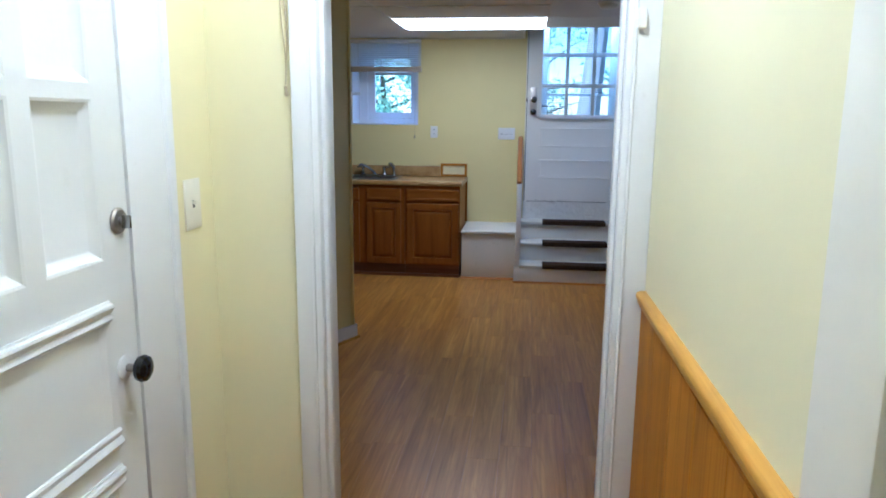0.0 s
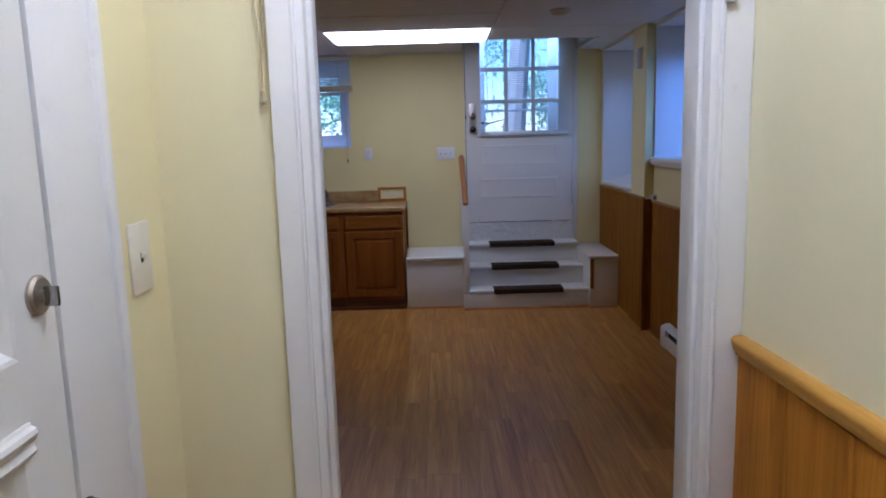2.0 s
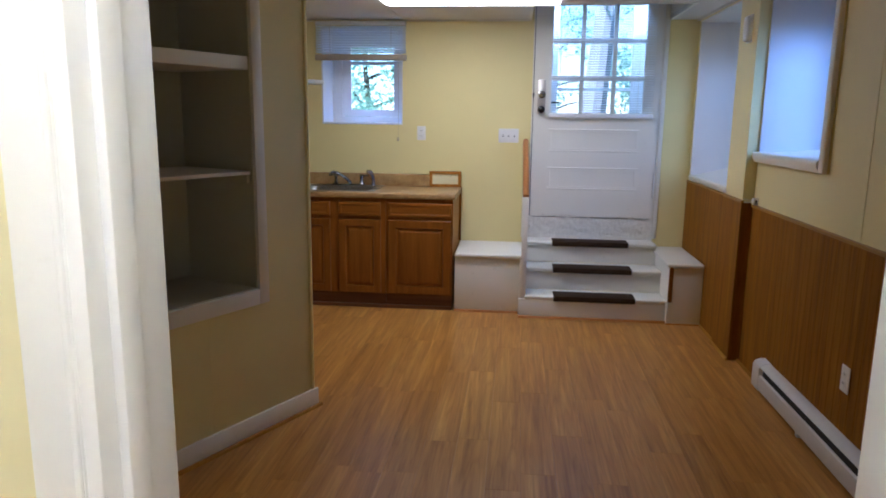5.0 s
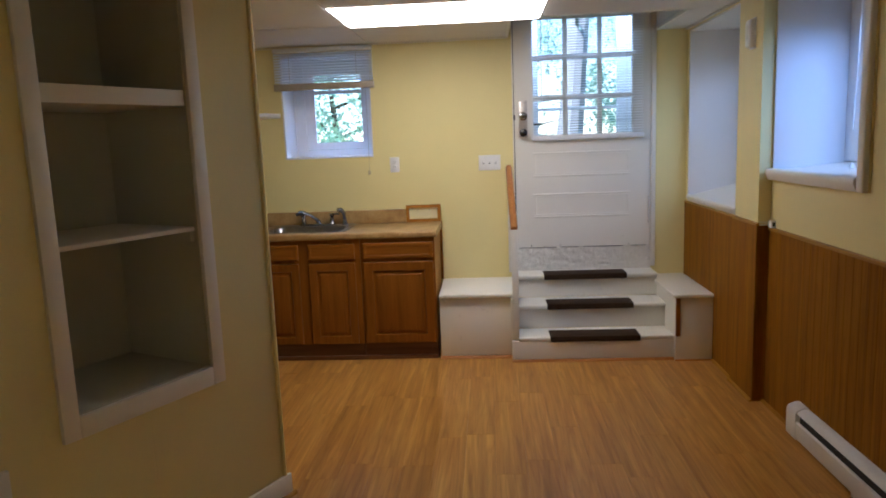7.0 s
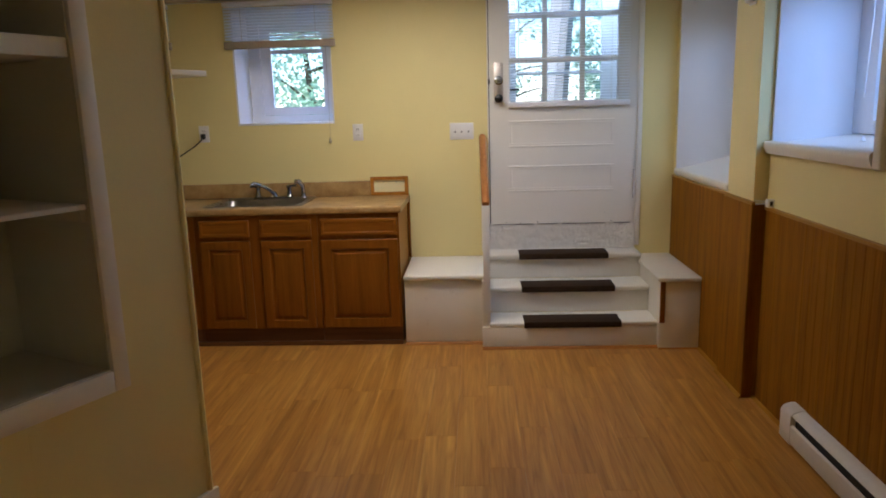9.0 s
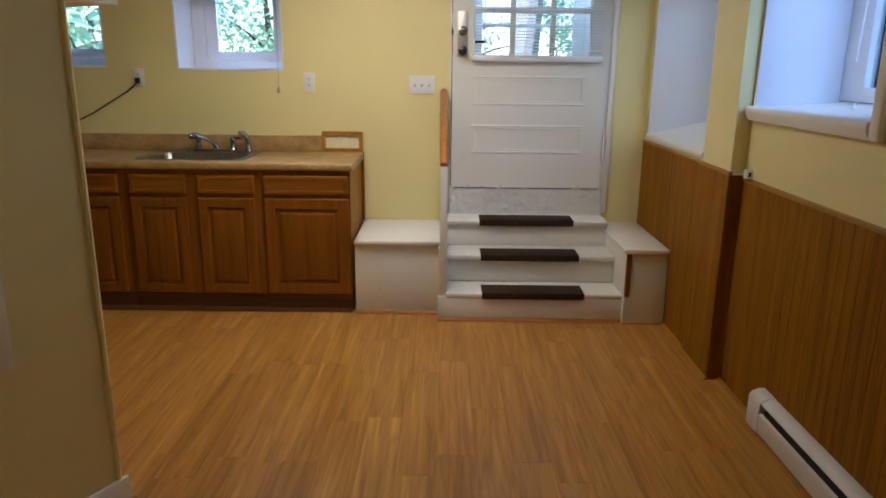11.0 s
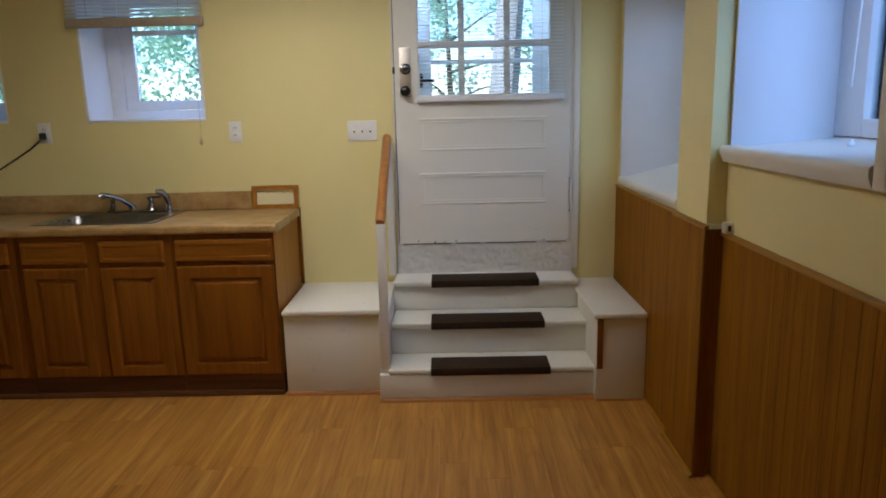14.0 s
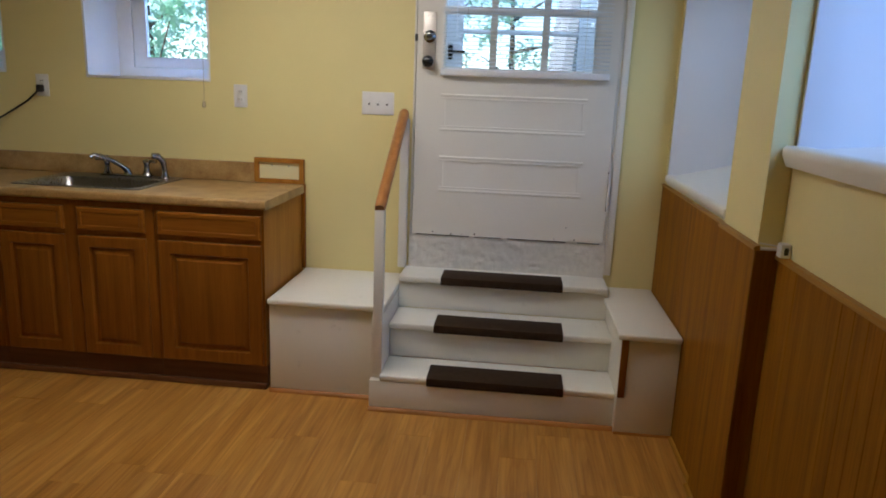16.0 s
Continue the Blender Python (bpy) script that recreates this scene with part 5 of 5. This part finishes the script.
for xx, lean in ((-1.12, -1), (-0.90, 1)):
    h = part("valve", lathe(bmesh.new(), [(0.026, 0), (0.018, 0.014), (0.013, 0.04), (0.014, 0.058), (0.020, 0.066), (0.020, 0.078), (0.006, 0.086 if lean > 0 else 0.096)], (xx, 7.205, 0.926), (0, 0, 1), 16), CHROME, fc)
    part("lever", tube(bmesh.new(), [(xx, 7.205, 0.998), (xx + lean * 0.026, 7.2, 1.0), (xx + lean * 0.058, 7.195, 1.001)], [0.010, 0.007, 0.010], 10), CHROME, h)
part("spout", tube(bmesh.new(), [(-1.005, 7.2, 0.926), (-1.007, 7.198, 0.948), (-1.018, 7.182, 0.966), (-1.050, 7.145, 1.000), (-1.090, 7.10, 1.028), (-1.112, 7.075, 1.035), (-1.124, 7.062, 1.022)], [0.023, 0.017, 0.013, 0.012, 0.011, 0.010, 0.012], 14), CHROME, fc)
part("sprayer", tube(bmesh.new(), [(-0.80, 7.2, 0.917), (-0.80, 7.2, 0.935), (-0.80, 7.2, 0.96), (-0.803, 7.195, 1.005), (-0.822, 7.175, 1.032), (-0.842, 7.155, 1.034)], [0.024, 0.016, 0.013, 0.016, 0.018, 0.015], 14), CHROME, fc)

# appliance at the end of the worktop, its plug and cord
ap = thing("coffee_maker", (-1.94, 7.04, 0.911), "white coffee maker with a glossy black upper front on the worktop", "coffee maker")
TURNED = Matrix.Translation((-1.835, 7.0, 0.911)) @ Matrix.Rotation(radians(25), 4, "Z")
part("body", moved(one_box(-0.24, 0, 0.0125, 0.2, 0, 0.318, 0.010, 3), TURNED), PLASTIC, ap)
part("front_bezel", moved(slab(bmesh.new(), "xz", -0.238, -0.002, 0.001, 0.122, 0.0, 0.012, [(-0.215, -0.032, 0.022, 0.108)]), TURNED), PLASTIC, ap, "white lower surround")
part("recess", moved(one_box(-0.214, -0.033, 0.009, 0.0122, 0.023, 0.107), TURNED), ENAMEL, ap, "pale grey recess")
part("side_strip", moved(one_box(-0.0145, -0.001, -0.004, 0.012, 0.1225, 0.300, 0.003), TURNED), PLASTIC, ap)
part("housing", moved(one_box(-0.238, -0.015, -0.014, 0.0118, 0.130, 0.300, 0.006, 3), TURNED), BLACK, ap, "glossy black upper front")
part("top_cover", moved(one_box(-0.239, -0.0005, -0.014, 0.06, 0.3185, 0.326, 0.003), TURNED), BLACK, ap, "black top cover")
part("top_edge", moved(one_box(-0.239, -0.0005, -0.014, 0.0122, 0.3005, 0.318, 0.003), TURNED), BLACK, ap, "black top edge")
part("lip", moved(one_box(-0.238, -0.004, -0.020, 0.0, 0.1225, 0.1295, 0.002), TURNED), BLACK, ap, "black lip")
bm = bmesh.new()
box(bm, -1.513, -1.487, FAR - 0.045, FAR - 0.0088, 1.335, 1.372, 0.005)
pl = [(-1.50, FAR - 0.042, 1.345), (-1.51, FAR - 0.055, 1.325), (-1.56, FAR - 0.055, 1.285), (-1.66, FAR - 0.06, 1.225), (-1.78, FAR - 0.08, 1.15), (-1.86, FAR - 0.12, 1.105), (-1.90, FAR - 0.151, 1.09)]
tube(bm, pl, 0.005, 8)
solid("power_cord", bm, BLACKCORD, (-1.5, FAR, 1.3), "black power cord and plug sagging along the wall", "cord")

# ---------------------------------------------------------------- outdoors
gd = bmesh.new()
slab(gd, "xy", -600, 600, -600, 600, 0.3, 0.55, [(LEFT - 0.2, 2.28, BACK - 0.15, 7.64)])
solid("ground", gd, GRASS, (0, 30, 0.5), "lawn outside the house reaching the horizon", "ground", kind="structure")
solid("pavement", one_box(0.1, 2.0, 7.65, 9.2, 0.45, 0.60, 0.01), CONCRETE, (1, 8, 0.5), "concrete landing outside the door", "pavement", kind="structure")


def foliage(bm, centre, spread, count, size, seed, up=0.0):
    r = random.Random(seed)
    clumps = [(Vector((r.gauss(0, 1) * spread[0], r.gauss(0, 1) * spread[1], r.gauss(0, 1) * spread[2])), r.uniform(0.12, 0.42)) for _ in range(max(6, count // 200))]
    for _ in range(count):
        c, w = r.choice(clumps)
        p = Vector(centre) + c + Vector((r.gauss(0, 1), r.gauss(0, 1), r.gauss(0, 1))) * w
        if p.z < 0.62:
            continue
        m = Matrix.Rotation(r.uniform(0, 6.28), 3, "Z") @ Matrix.Rotation(r.uniform(-1.2, 1.2), 3, "X") @ Matrix.Rotation(r.uniform(-0.9, 0.9), 3, "Y")
        s = size * r.uniform(0.6, 1.4)
        q = [bm.verts.new(p + m @ (Vector(k) * s)) for k in ((0, -0.5, 0), (0.34, 0.0, 0.06), (0, 0.6, 0), (-0.34, 0.0, 0.06))]
        bm.faces.new((q[0], q[1], q[2]))
        bm.faces.new((q[0], q[2], q[3]))
    return bm


def broad_tree(x, y, height, radius, seed, leaves, leaf, label, girth=0.07, limbs=5, bark=None):
    r = random.Random(seed)
    t = thing("tree", (x, y, 0.55), label, "tree")
    bm = bmesh.new()
    z0 = 0.5
    lean = Vector((r.uniform(-0.1, 0.1), r.uniform(-0.1, 0.1), 0))
    pts = [Vector((x, y, z0)) + lean * k + Vector((0, 0, height * k / 6)) for k in range(7)]
    tube(bm, pts, [girth * q for q in (1.3, 1.0, 0.85, 0.7, 0.55, 0.4, 0.15)], 10)
    for k in range(limbs):
        b = pts[2 + k % 4]
        a = r.uniform(0, 6.28)
        d = Vector((math.cos(a), math.sin(a), r.uniform(0.1, 0.7)))
        ln = radius * r.uniform(0.6, 1.1)
        tube(bm, [b, b + d * ln * 0.5 + Vector((0, 0, 0.05)), b + d * ln], [0.035, 0.018, 0.006], 6)
    part("trunk", bm, bark or BARK, t)
    part("crown", foliage(bmesh.new(), (x, y, z0 + height * 0.58), (radius * 0.5, radius * 0.45, height * 0.26), leaves, leaf, seed), LEAF, t, "loose green leaves", 0)
    return t


broad_tree(-3.9, 13.0, 5.2, 3.4, 3, 13000, 0.075, "leafy green tree outside the kitchen window")
broad_tree(3.6, 15.0, 5.6, 3.4, 8, 4200, 0.075, "leafy green tree beyond the outside door")
broad_tree(-0.6, 18.5, 6.5, 3.4, 12, 4500, 0.075, "leafy green tree at the edge of the lawn")
broad_tree(-6.8, 17.0, 6.0, 3.2, 21, 13000, 0.075, "leafy green tree at the edge of the lawn")
broad_tree(7.5, 7.5, 5.0, 2.4, 31, 13000, 0.075, "leafy green tree beside the house")
broad_tree(0.9, 16.5, 3.2, 2.2, 44, 3200, 0.075, "low leafy green tree across the lawn")
broad_tree(-2.4, 15.0, 3.4, 2.2, 45, 9000, 0.075, "low leafy green tree across the lawn")
broad_tree(-5.2, 14.0, 3.6, 2.2, 46, 9000, 0.075, "low leafy green tree across the lawn")
broad_tree(4.6, 17.5, 3.6, 2.4, 47, 5000, 0.075, "low leafy green tree across the lawn")
broad_tree(1.44, 12.5, 7.5, 2.0, 52, 2500, 0.075, "pale barked tree close beyond the outside door", 0.19, 4, PALEBARK)
bush = thing("shrub", (-2.6, 9.2, 0.55), "broad leaved green shrub close outside the window", "shrub")
bm = bmesh.new()
for a in range(6):
    tube(bm, [(-2.6 + 0.05 * a, 9.2, 0.5), (-2.7 + 0.12 * a, 9.2 + 0.05 * a, 1.2), (-2.95 + 0.2 * a, 9.1 + 0.1 * a, 1.9)], [0.02, 0.014, 0.005], 6)
part("stems", bm, BARK, bush)
part("leaves", foliage(bmesh.new(), (-2.5, 9.3, 1.55), (0.45, 0.25, 0.35), 420, 0.17, 41), LEAF, bush, "", 0)

# ---------------------------------------------------------------- floor
solid("floor", slab(bmesh.new(), "xy", LEFT, 2.28, BACK - 0.15, FAR + 0.3, -0.12, -0.0085), KICK, (0, 3, -0.1), "laminate floor in warm oak planks", "floor", kind="structure")
floor_ob = bpy.data.objects["floor"]
PW, PL = 0.147, 0.90
rng = random.Random(11)
plank_meshes = {}


def plank_mesh(w, l):
    key = (round(w, 3), round(l, 3))
    if key not in plank_meshes:
        bm = bmesh.new()
        box(bm, -w / 2 + 0.0002, w / 2 - 0.0002, -l / 2 + 0.0001, l / 2 - 0.0001, -0.008, 0.0, 0.0005, 1)
        plank_meshes[key] = finish(bm, "plank", PLANK, 0)
    return plank_meshes[key]


xs = 0.60 - 22 * PW
while xs < RIGHT - 0.02:
    w = min(PW, RIGHT - xs)
    in_hall = xs > -0.45 and xs < 0.95
    y = (BACK if in_hall else 2.0) - rng.uniform(0, 1.0)
    while y < FAR - 0.02:
        y1 = min(y + PL, FAR)
        y0 = max(y, BACK)
        if y1 - y0 > 0.05:
            o = new("plank", plank_mesh(w, round(y1 - y0, 2)))
            o.parent = floor_ob
            o.location = Vector((xs + w / 2, (y0 + y1) / 2, 0)) - floor_ob.location
        y += PL
    xs += PW
